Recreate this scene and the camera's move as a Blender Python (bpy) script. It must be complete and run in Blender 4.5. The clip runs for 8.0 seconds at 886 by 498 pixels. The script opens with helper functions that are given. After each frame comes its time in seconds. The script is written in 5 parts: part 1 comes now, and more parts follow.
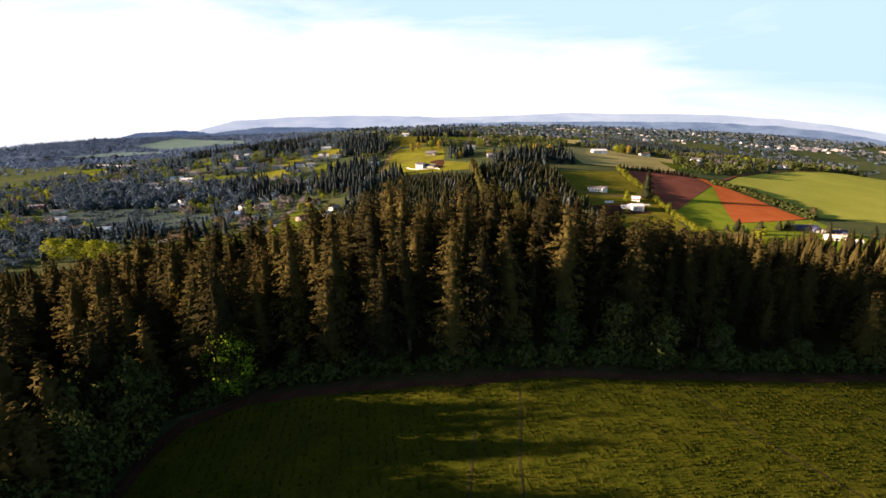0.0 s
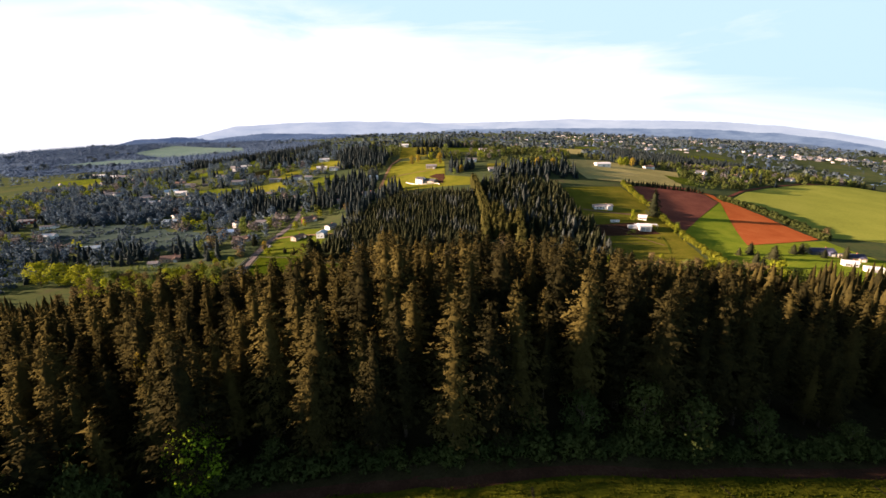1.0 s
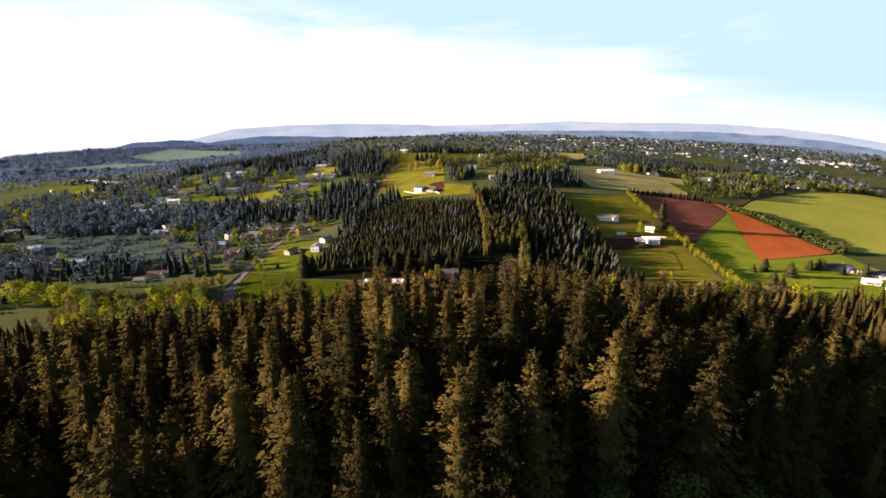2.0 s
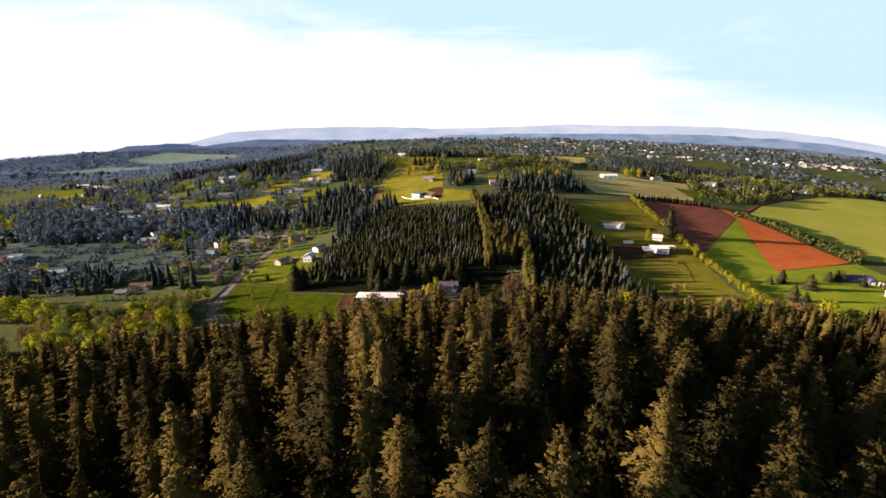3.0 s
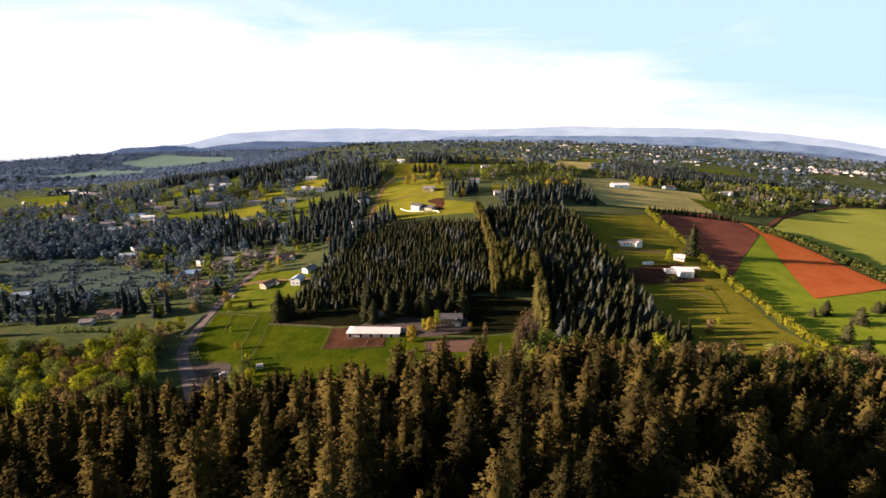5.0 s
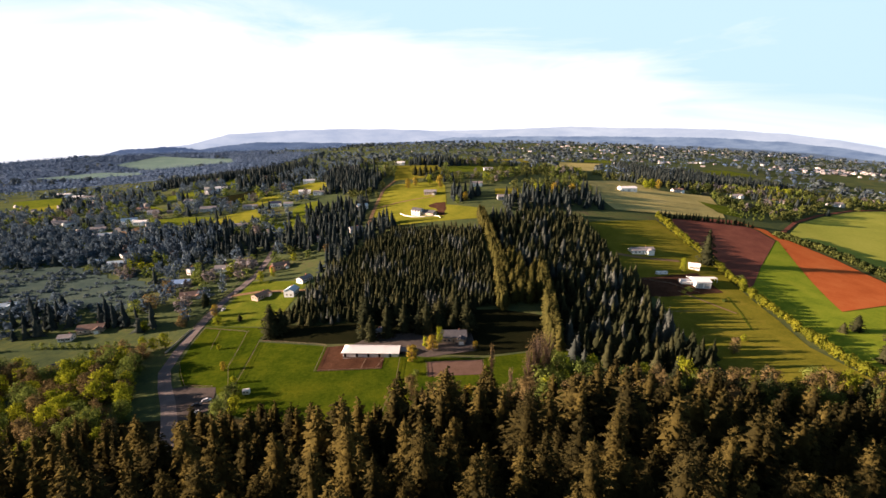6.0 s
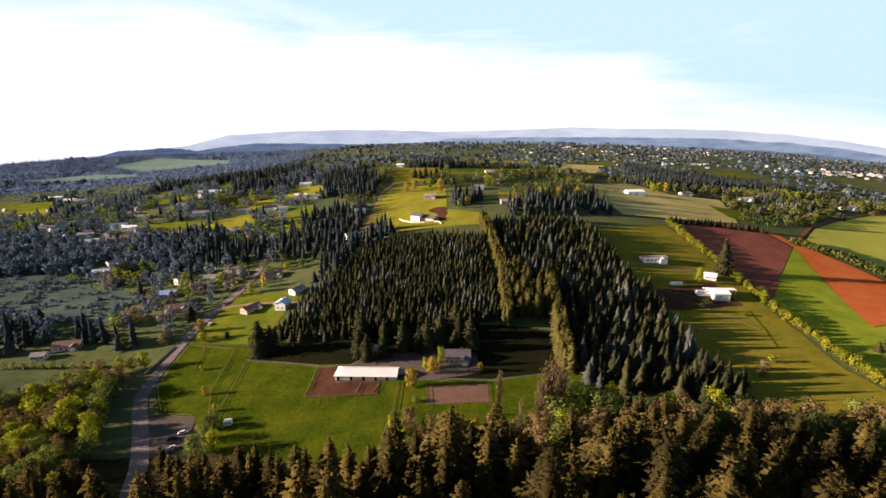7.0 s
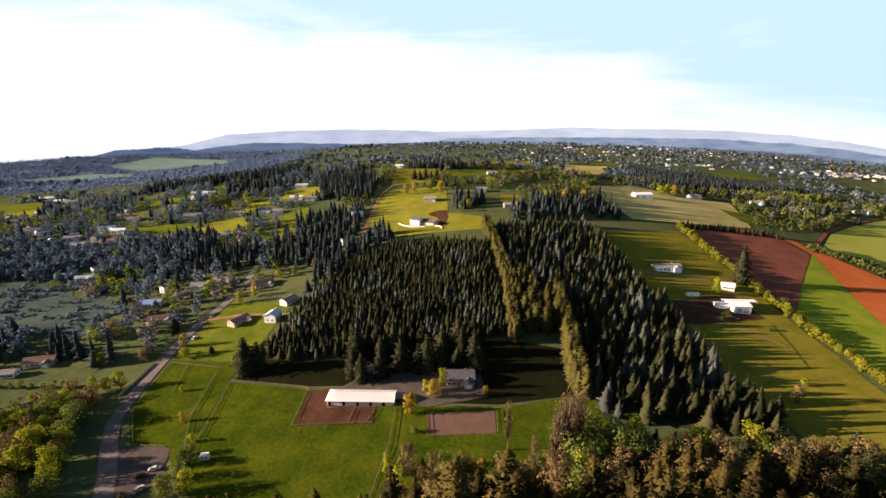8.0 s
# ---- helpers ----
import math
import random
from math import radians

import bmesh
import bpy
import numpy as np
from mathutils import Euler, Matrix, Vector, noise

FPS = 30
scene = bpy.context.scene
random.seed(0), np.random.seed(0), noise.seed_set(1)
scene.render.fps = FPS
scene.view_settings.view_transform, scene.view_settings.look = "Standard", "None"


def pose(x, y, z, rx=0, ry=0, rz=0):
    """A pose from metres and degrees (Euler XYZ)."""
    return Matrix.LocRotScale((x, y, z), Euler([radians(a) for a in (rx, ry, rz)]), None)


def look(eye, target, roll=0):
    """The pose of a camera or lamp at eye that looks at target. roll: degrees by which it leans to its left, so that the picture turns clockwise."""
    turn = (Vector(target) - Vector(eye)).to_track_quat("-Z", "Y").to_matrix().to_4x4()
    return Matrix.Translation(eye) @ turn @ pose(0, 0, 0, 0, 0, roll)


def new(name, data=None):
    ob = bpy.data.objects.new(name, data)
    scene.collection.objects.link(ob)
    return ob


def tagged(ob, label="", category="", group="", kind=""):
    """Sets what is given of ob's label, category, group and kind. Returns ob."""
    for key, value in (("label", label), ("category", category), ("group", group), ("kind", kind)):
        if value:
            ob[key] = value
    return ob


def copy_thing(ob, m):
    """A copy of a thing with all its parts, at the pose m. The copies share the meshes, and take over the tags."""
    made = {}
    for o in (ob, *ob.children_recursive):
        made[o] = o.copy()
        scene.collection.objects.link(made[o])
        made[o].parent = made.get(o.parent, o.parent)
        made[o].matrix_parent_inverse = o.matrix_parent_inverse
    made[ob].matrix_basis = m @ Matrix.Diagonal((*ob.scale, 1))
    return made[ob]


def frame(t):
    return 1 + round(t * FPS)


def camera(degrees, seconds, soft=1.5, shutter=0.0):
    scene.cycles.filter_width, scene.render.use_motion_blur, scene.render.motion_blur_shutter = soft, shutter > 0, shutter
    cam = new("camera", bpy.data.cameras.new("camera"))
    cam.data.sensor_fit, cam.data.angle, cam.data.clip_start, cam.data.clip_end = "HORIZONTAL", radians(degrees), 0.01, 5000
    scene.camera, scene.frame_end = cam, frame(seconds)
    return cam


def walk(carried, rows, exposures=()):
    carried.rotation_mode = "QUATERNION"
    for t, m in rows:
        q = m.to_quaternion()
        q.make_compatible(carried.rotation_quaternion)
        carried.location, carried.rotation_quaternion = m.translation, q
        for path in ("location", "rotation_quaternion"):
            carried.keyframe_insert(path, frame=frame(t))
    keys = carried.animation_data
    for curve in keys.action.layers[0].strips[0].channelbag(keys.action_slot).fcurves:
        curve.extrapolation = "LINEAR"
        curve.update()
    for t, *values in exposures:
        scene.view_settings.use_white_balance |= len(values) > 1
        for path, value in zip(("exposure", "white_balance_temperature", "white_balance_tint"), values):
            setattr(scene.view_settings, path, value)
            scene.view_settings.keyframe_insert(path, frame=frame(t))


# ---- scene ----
cam = camera(88.9, 8.0)
METRES, EYE, TILT, LEAN, TURN = 170.0, 96.5, -16.6, 0.4, 0.0
EXPOSURE = 2.0
ROWS = [
    (0.0, 0.0, 0.0, 0.0, -0.0, 0.0, 0.0),
    (0.5, -0.0007, 0.0452, 0.047, 0.02, 0.41, -0.04),
    (1.0, -0.0018, 0.0917, 0.0948, 0.0, 0.57, -0.09),
    (1.5, -0.0033, 0.1389, 0.1401, -0.05, 0.68, -0.09),
    (3.0, -0.0067, 0.3075, 0.2028, -0.29, 1.11, 0.0),
    (3.5, -0.008, 0.3626, 0.223, -0.46, 1.44, -0.01),
    (4.0, -0.0099, 0.4148, 0.2514, -0.45, 1.5, -0.03),
    (4.5, -0.0119, 0.4666, 0.2825, -0.34, 1.19, -0.14),
    (6.0, -0.0203, 0.6399, 0.3513, -0.2, 1.27, -0.04),
    (6.5, -0.0232, 0.7016, 0.3722, -0.25, 1.24, 0.06),
    (7.0, -0.0261, 0.7622, 0.3926, -0.22, 1.36, -0.0),
    (7.5, -0.0295, 0.8243, 0.412, -0.29, 1.34, -0.06),
    (8.0, -0.0328, 0.884, 0.4303, -0.28, 1.33, -0.13),
]
walk(cam, [(t, pose(0, 0, EYE, TILT, LEAN, TURN) @ pose(METRES * x, METRES * y, METRES * z, 90 + pitch, roll, yaw)) for t, x, y, z, yaw, pitch, roll in ROWS], exposures=[(0.0, EXPOSURE, 6500, 17)])

# ---- light ----
SUN_UP = 12.5
world = bpy.data.worlds.new("sky")
scene.world = world
world.use_nodes = True
wn, wl = world.node_tree.nodes, world.node_tree.links
wn.clear()
sky = wn.new("ShaderNodeTexSky")
sky.sky_type, sky.sun_disc = "NISHITA", False
sky.sun_elevation, sky.sun_rotation = radians(SUN_UP), radians(-91.1)
sky.air_density, sky.dust_density, sky.ozone_density = 1.0, 1.6, 1.5
sky_out = wn.new("ShaderNodeBackground")
sky_out.inputs["Strength"].default_value = 0.0245
where = wn.new("ShaderNodeTexCoord")
split = wn.new("ShaderNodeSeparateXYZ")
wl.new(where.outputs["Generated"], split.inputs[0])
wisps = wn.new("ShaderNodeTexNoise")
wisps.inputs["Scale"].default_value, wisps.inputs["Detail"].default_value = 2.2, 6.0
wisps.inputs["Roughness"].default_value, wisps.inputs["Distortion"].default_value = 0.55, 0.6
stretch = wn.new("ShaderNodeMapping")
stretch.inputs["Scale"].default_value = (1.0, 0.8, 5.0)
wl.new(where.outputs["Generated"], stretch.inputs[0])
wl.new(stretch.outputs[0], wisps.inputs["Vector"])


def wmath(op, a, b, clamp=False):
    n = wn.new("ShaderNodeMath")
    n.operation, n.use_clamp = op, clamp
    for i, v in enumerate((a, b)):
        if isinstance(v, (int, float)):
            n.inputs[i].default_value = v
        else:
            wl.new(v, n.inputs[i])
    return n.outputs[0]


# thin bright haze low over the land, thicker towards the sun, with wisps of high cloud; pale blue above it
def blend(fac, low, high):
    n = wn.new("ShaderNodeMix")
    n.data_type = "RGBA"
    wl.new(fac, n.inputs[0])
    for i, v in ((6, low), (7, high)):
        if isinstance(v, tuple):
            n.inputs[i].default_value = (*v, 1)
        else:
            wl.new(v, n.inputs[i])
    return n.outputs[2]


swirl = wmath("MULTIPLY", wmath("SUBTRACT", wisps.outputs["Fac"], 0.5), 1.0)
haze_top = wmath("ADD", wmath("MULTIPLY", split.outputs["X"], -0.13), wmath("ADD", wmath("MULTIPLY", split.outputs["Y"], 0.16), 0.045))
haze = wmath("ADD", wmath("MULTIPLY", wmath("SUBTRACT", haze_top, split.outputs["Z"]), 9.0), wmath("MULTIPLY", swirl, 3.4), True)
pale = wmath("MULTIPLY", wmath("SUBTRACT", 0.42, split.outputs["Z"]), 7.0, True)
clear_sky = blend(pale, sky.outputs[0], (6.5, 9.3, 10.9))
veil_colour = blend(haze, clear_sky, (12.0, 12.3, 12.9))
wl.new(veil_colour, sky_out.inputs["Color"])
wo = wn.new("ShaderNodeOutputWorld")
wl.new(sky_out.outputs[0], wo.inputs[0])

sun = new("sun", bpy.data.lights.new("sun", "SUN"))
sun.data.energy, sun.data.angle, sun.data.color = 5.0, radians(0.6), (1.0, 0.705, 0.5)
sun.matrix_world = look((-100, -2, 100 * math.tan(radians(SUN_UP))), (0, 0, 0))


# ---- materials ----
def material(name, colours, sizes=(6.0, 0.5), rough=0.95, bump=0.0, spec=0.0, metal=0.0, island=0.0, tint=0.0, through_light=0.0, patches=0.0):
    """Colours blended by noise of two sizes (metres); island, tint: share of variation by leaf and by plant."""
    m = bpy.data.materials.new(name)
    m.use_nodes = True
    n, l = m.node_tree.nodes, m.node_tree.links
    n.clear()
    out = n.new("ShaderNodeOutputMaterial")
    b = n.new("ShaderNodeBsdfPrincipled")
    b.inputs["Roughness"].default_value, b.inputs["Metallic"].default_value = rough, metal
    b.inputs["Specular IOR Level"].default_value = spec
    geo = n.new("ShaderNodeNewGeometry")

    def calc(op, a, c, clamp=False):
        k = n.new("ShaderNodeMath")
        k.operation, k.use_clamp = op, clamp
        for i, v in enumerate((a, c)):
            if isinstance(v, (int, float)):
                k.inputs[i].default_value = v
            else:
                l.new(v, k.inputs[i])
        return k.outputs[0]

    total = None
    for size, share in zip(sizes, (0.6, 0.4)):
        t = n.new("ShaderNodeTexNoise")
        t.inputs["Scale"].default_value, t.inputs["Detail"].default_value, t.inputs["Roughness"].default_value = 1 / size, 5.0, 0.65
        l.new(geo.outputs["Position"], t.inputs["Vector"])
        v = calc("MULTIPLY", calc("ADD", calc("MULTIPLY", calc("SUBTRACT", t.outputs["Fac"], 0.5), 2.2), 0.5), share)
        total = v if total is None else calc("ADD", total, v)
    if patches:
        vo = n.new("ShaderNodeTexVoronoi")
        vo.inputs["Scale"].default_value = 1 / patches
        vm = n.new("ShaderNodeMapping")
        vm.inputs["Scale"].default_value, vm.inputs["Rotation"].default_value = (1.0, 0.55, 0.0), (0, 0, 0.1)
        l.new(geo.outputs["Position"], vm.inputs[0])
        l.new(vm.outputs[0], vo.inputs["Vector"])
        sc = n.new("ShaderNodeSeparateColor")
        l.new(vo.outputs["Color"], sc.inputs[0])
        total = calc("ADD", calc("MULTIPLY", total, 0.4), calc("MULTIPLY", sc.outputs[0], 0.6))
    if island:
        total = calc("ADD", calc("MULTIPLY", total, 1 - island), calc("MULTIPLY", geo.outputs["Random Per Island"], island))
    if tint:
        at = n.new("ShaderNodeAttribute")
        at.attribute_name = "tint"
        ob = n.new("ShaderNodeObjectInfo")
        mixed = calc("FRACT", calc("ADD", at.outputs["Fac"], ob.outputs["Random"]), 0.0)
        total = calc("ADD", calc("MULTIPLY", total, 1 - tint), calc("MULTIPLY", mixed, tint))
    ramp = n.new("ShaderNodeValToRGB")
    e = ramp.color_ramp.elements
    k = len(colours)
    e[0].position, e[0].color = 0.18, (*colours[0], 1)
    e[1].position, e[1].color = 0.82, (*colours[-1], 1)
    for i, c in enumerate(colours[1:-1], 1):
        x = e.new(0.18 + 0.64 * i / (k - 1))
        x.color = (*c, 1)
    l.new(total, ramp.inputs[0])
    l.new(ramp.outputs[0], b.inputs["Base Color"])
    if bump:
        bp = n.new("ShaderNodeBump")
        bp.inputs["Strength"].default_value, bp.inputs["Distance"].default_value = 0.6, bump
        l.new(total, bp.inputs["Height"])
        l.new(bp.outputs[0], b.inputs["Normal"])
    if through_light:
        tr = n.new("ShaderNodeBsdfTranslucent")
        l.new(ramp.outputs[0], tr.inputs[0])
        mx = n.new("ShaderNodeMixShader")
        mx.inputs[0].default_value = through_light
        l.new(b.outputs[0], mx.inputs[1])
        l.new(tr.outputs[0], mx.inputs[2])
        l.new(mx.outputs[0], out.inputs[0])
    else:
        l.new(b.outputs[0], out.inputs[0])
    return m


GRASS = material("grass_land", [(0.04, 0.062, 0.034), (0.06, 0.086, 0.04), (0.086, 0.108, 0.042), (0.09, 0.086, 0.052)], (45, 4), bump=0.3)
# grass with the valley's blue haze put into its colour
SCRUBLAND = material("hazed_rough_meadow", [(0.0373, 0.0638, 0.0613), (0.0563, 0.0868, 0.0783), (0.0787, 0.106, 0.0808)], (25, 2), bump=0.3)
PASTURE = material("pasture_grass", [(0.0228, 0.0449, 0.00351), (0.0457, 0.0702, 0.00502), (0.0799, 0.097, 0.00702)], (18, 1.8), bump=0.45)
LAWN = material("lawn_grass", [(0.0975, 0.105, 0.0146), (0.152, 0.151, 0.0188), (0.207, 0.184, 0.0293)], (18, 1.5), bump=0.15)
FRESH = material("fresh_green_grass", [(0.125, 0.187, 0.0176), (0.18, 0.247, 0.0229), (0.242, 0.289, 0.0308)], (18, 1.5), bump=0.15)
HILLGRASS = material("hillside_grass", [(0.117, 0.135, 0.0168), (0.171, 0.185, 0.0224), (0.24, 0.233, 0.0318)], (18, 1.5), bump=0.15)
MEADOW = material("meadow_grass", [(0.0522, 0.084, 0.0104), (0.0905, 0.122, 0.0136), (0.139, 0.155, 0.0208)], (16, 1.5), bump=0.2)
# darkened grass: shade behind the barn is put into this colour
DULL = material("shade_dark_grass", [(0.00774, 0.0101, 0.00468), (0.0116, 0.0138, 0.00612), (0.0173, 0.0173, 0.00824)], (15, 1.2), bump=0.12)
CROP = material("crop_green", [(0.0385, 0.052, 0.00475), (0.0617, 0.072, 0.00712), (0.0963, 0.096, 0.0095)], (9, 0.8), bump=0.35)
CROPLEAF = material("crop_leaves", [(0.0435, 0.06, 0.0057), (0.0776, 0.09, 0.00855), (0.123, 0.122, 0.0123)], (6, 0.8), island=0.2, tint=0.2, through_light=0.2)
HILLGREEN = material("young_wheat", [(0.25, 0.287, 0.0515), (0.308, 0.345, 0.0618), (0.36, 0.38, 0.0755)], (60, 3), bump=0.1)
# ridge grain paled and blued: the haze before it is painted in
PALEGREEN = material("hazed_young_grain", [(0.112, 0.193, 0.172), (0.143, 0.232, 0.208), (0.173, 0.261, 0.23)], (120, 20), bump=0.1)
DRYGRASS = material("dry_grass", [(0.276, 0.261, 0.103), (0.396, 0.355, 0.137), (0.501, 0.438, 0.192)], (35, 2.5), bump=0.15)
REDSOIL = material("red_soil", [(0.144, 0.0561, 0.0422), (0.191, 0.0743, 0.0528), (0.248, 0.102, 0.0704)], (16, 0.8), bump=0.15)
ORANGESOIL = material("orange_soil", [(0.36, 0.0928, 0.0286), (0.442, 0.125, 0.0388), (0.491, 0.163, 0.0573)], (26, 0.9), bump=0.12)
BROWNSOIL = material("brown_soil", [(0.044, 0.024, 0.016), (0.068, 0.0352, 0.0224), (0.104, 0.0576, 0.0368)], (7, 0.6), bump=0.2)
SAND = material("arena_sand", [(0.0975, 0.0638, 0.0488), (0.124, 0.0825, 0.066), (0.15, 0.101, 0.0825)], (9, 0.7), bump=0.06)
GRAVEL = material("gravel", [(0.0553, 0.0493, 0.0467), (0.0808, 0.0723, 0.068), (0.119, 0.102, 0.0935)], (8, 0.5), bump=0.08)
TRACK = material("dirt_track", [(0.15, 0.10, 0.06), (0.22, 0.15, 0.09), (0.28, 0.20, 0.12)], (6, 0.7), bump=0.1)
FLOOR = material("forest_floor", [(0.03, 0.025, 0.014), (0.05, 0.045, 0.02), (0.07, 0.055, 0.03)], (7, 0.7), bump=0.3)
ROADMAT = material("worn_asphalt", [(0.12, 0.11, 0.11), (0.15, 0.135, 0.135), (0.19, 0.17, 0.165)], (9, 0.6), bump=0.02)

FIR = material("fir_needles", [(0.0104, 0.0107, 0.00578), (0.0291, 0.0262, 0.0101), (0.054, 0.0453, 0.0144), (0.0766, 0.0632, 0.0188)], (3.0, 0.7), island=0.06, tint=0.46, through_light=0.06)
ROWGREEN = material("windbreak_needles", [(0.0275, 0.0307, 0.00969), (0.0533, 0.0533, 0.0161), (0.0847, 0.0791, 0.0242)], (3.0, 0.7), island=0.1, tint=0.3, through_light=0.06)
SPRUCE = material("spruce_needles", [(0.0133, 0.0177, 0.0106), (0.0267, 0.0315, 0.0158), (0.0492, 0.0516, 0.0247)], (3.0, 0.6), island=0.06, tint=0.48, through_light=0.08)
BLUEFIR = material("pale_fir_needles", [(0.0314, 0.0408, 0.0374), (0.0535, 0.0647, 0.0586), (0.0818, 0.0914, 0.0814)], (3.0, 0.6), island=0.08, tint=0.4, through_light=0.1)
LEAF = material("spring_leaves", [(0.0692, 0.105, 0.0262), (0.114, 0.156, 0.0355), (0.163, 0.204, 0.0502)], (2.5, 0.5), island=0.15, tint=0.4, through_light=0.3)
HEDGELEAF = material("olive_hedge_leaves", [(0.09, 0.11, 0.014), (0.145, 0.165, 0.018), (0.22, 0.22, 0.022)], (2.5, 0.5), island=0.2, tint=0.5, through_light=0.3)
YELLOW = material("yellow_green_leaves", [(0.134, 0.17, 0.014), (0.21, 0.247, 0.018), (0.286, 0.309, 0.024)], (2.5, 0.5), island=0.25, tint=0.4, through_light=0.3)
# leaf colour raised to stand in for sun that the forest blocks
MAPLE = material("sun_bright_green_leaves", [(0.156, 0.26, 0.0182), (0.247, 0.377, 0.0234), (0.338, 0.455, 0.0338)], (2.5, 0.5), island=0.3, through_light=0.4)
GOLD = material("golden_leaves", [(0.19, 0.15, 0.022), (0.27, 0.21, 0.028), (0.33, 0.265, 0.042)], (2.5, 0.5), island=0.15, tint=0.3, through_light=0.3)
TAN = material("budding_twigs", [(0.0978, 0.0782, 0.0357), (0.149, 0.117, 0.051), (0.208, 0.163, 0.0748)], (2.5, 0.5), island=0.15, tint=0.5, through_light=0.25)
GREY = material("grey_green_leaves", [(0.0437, 0.0616, 0.0203), (0.0677, 0.088, 0.0259), (0.101, 0.119, 0.0338)], (2.5, 0.5), island=0.2, tint=0.5, through_light=0.25)
PINK = material("pink_blossom", [(0.30, 0.10, 0.08), (0.42, 0.15, 0.12), (0.5, 0.2, 0.15)], (1.5, 0.4), island=0.5, through_light=0.25)
BARK = material("bark", [(0.06, 0.045, 0.032), (0.10, 0.075, 0.055), (0.15, 0.12, 0.09)], (1.2, 0.2), bump=0.03)
OLIVELEAF = material("olive_leaves", [(0.045, 0.06, 0.02), (0.075, 0.092, 0.028), (0.12, 0.135, 0.04)], (8, 1), island=0.2, tint=0.5, through_light=0.2)
# grey-brown twigs, with some distance haze mixed into the colour
BUDS = material("hazed_grey_budding_twigs", [(0.0926, 0.0926, 0.0987), (0.139, 0.132, 0.135), (0.192, 0.178, 0.168)], (8, 1), island=0.2, tint=0.5, through_light=0.2)
# the blue of distance haze is mixed into this floor's base colour
RIDGEFLOOR = material("hazed_wood_floor", [(0.0575, 0.0978, 0.169), (0.0863, 0.133, 0.215), (0.121, 0.173, 0.24)], (90, 12), bump=0.3)
# both far foliage colours carry painted haze, bluer than the plants
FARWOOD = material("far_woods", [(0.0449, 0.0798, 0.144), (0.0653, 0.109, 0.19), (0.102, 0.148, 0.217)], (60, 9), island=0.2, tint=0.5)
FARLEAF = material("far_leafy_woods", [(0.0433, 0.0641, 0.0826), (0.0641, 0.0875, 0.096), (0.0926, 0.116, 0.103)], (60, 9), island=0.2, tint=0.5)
# western leaves: valley haze painted in as a pale blue cast
MIDLEAF = material("hazed_green_leaves", [(0.0497, 0.0836, 0.128), (0.0778, 0.118, 0.161), (0.115, 0.158, 0.181)], (8, 1), island=0.2, tint=0.5, through_light=0.2)
MIDFIRS = material("dark_grove_needles", [(0.014, 0.022, 0.024), (0.024, 0.034, 0.036), (0.044, 0.054, 0.048)], (8, 1), island=0.1, tint=0.5, through_light=0.08)

# ---- land ----
BASE, SLOPE, FAR_RISE, FAR_SKEW, FAR_BOW = 17.3, 10.3, 34, 14.8, -446.6
HILLS = [
    ((0, 110), 70, -2.4),
    ((60, 180), 90, 3.2),
    ((-80, 200), 90, 27.3),
    ((-200, 250), 150, -10.4),
    ((200, 200), 150, -0.1),
    ((0, 330), 110, -11.7),
    ((170, 400), 110, -9),
    ((-180, 420), 120, 0.6),
    ((-360, 500), 180, -16.8),
    ((330, 460), 150, -14.6),
    ((0, 600), 130, 5.5),
    ((-190, 600), 150, -12.1),
    ((240, 650), 160, 16.4),
    ((430, 650), 180, 4.1),
    ((-80, 950), 260, 35.3),
    ((-400, 900), 260, 4.5),
    ((-800, 1000), 400, -10.8),
    ((400, 1100), 350, 21.3),
    ((800, 900), 400, -48.5),
    ((1100, 1500), 600, -12.1),
    ((-1200, 1900), 500, -60.1),
    ((-1700, 2100), 600, 100.7),
    ((300, 2200), 900, 4.7),
    ((-1100, 2700), 500, -4.3),
    ((0, 0), 130, 15.1),
    ((-170, 320), 80, -8.1),
    ((-750, 450), 300, -32.6),
    ((750, 450), 300, -24.1),
    ((250, 300), 90, 5.1),
    ((-60, 240), 60, -15.7),
    ((640, 780), 160, 20.1),
    ((-120, 90), 70, -5.2),
    ((100, 110), 50, 2.2),
    ((-800, 3600), 900, 5.6),
    ((-300, 4100), 700, -49.4),
    ((-2600, 4200), 900, 56.1),
    ((2600, 3500), 900, 48.3),
    ((-650, 1600), 300, 6.1),
    ((850, 1500), 250, 14),
    ((-240, 500), 80, 0.6),
    ((0, 105), 30, -4.6),
    ((5, 138), 30, 11.9),
]


def height(x, y):
    """The land's height at x, y (numbers or arrays)."""
    x, y = np.asarray(x, float), np.asarray(y, float)
    r = np.hypot(x, y - 165)
    s = np.clip((r - 900) / 3900, 0, 1)
    u = x / np.maximum(r, 1)
    z = BASE + SLOPE * x / 1000 + s * (FAR_RISE + FAR_SKEW * u + FAR_BOW * u * u)
    z = z - 80 * np.clip((r - 2450) / 900, 0, 1)
    for (a, b), size, rise in HILLS:
        z = z + rise * np.exp(-((x - a) ** 2 + (y - b) ** 2) / (2 * size * size))
    return z


def ground_at(x, y):
    return float(height(x, y))


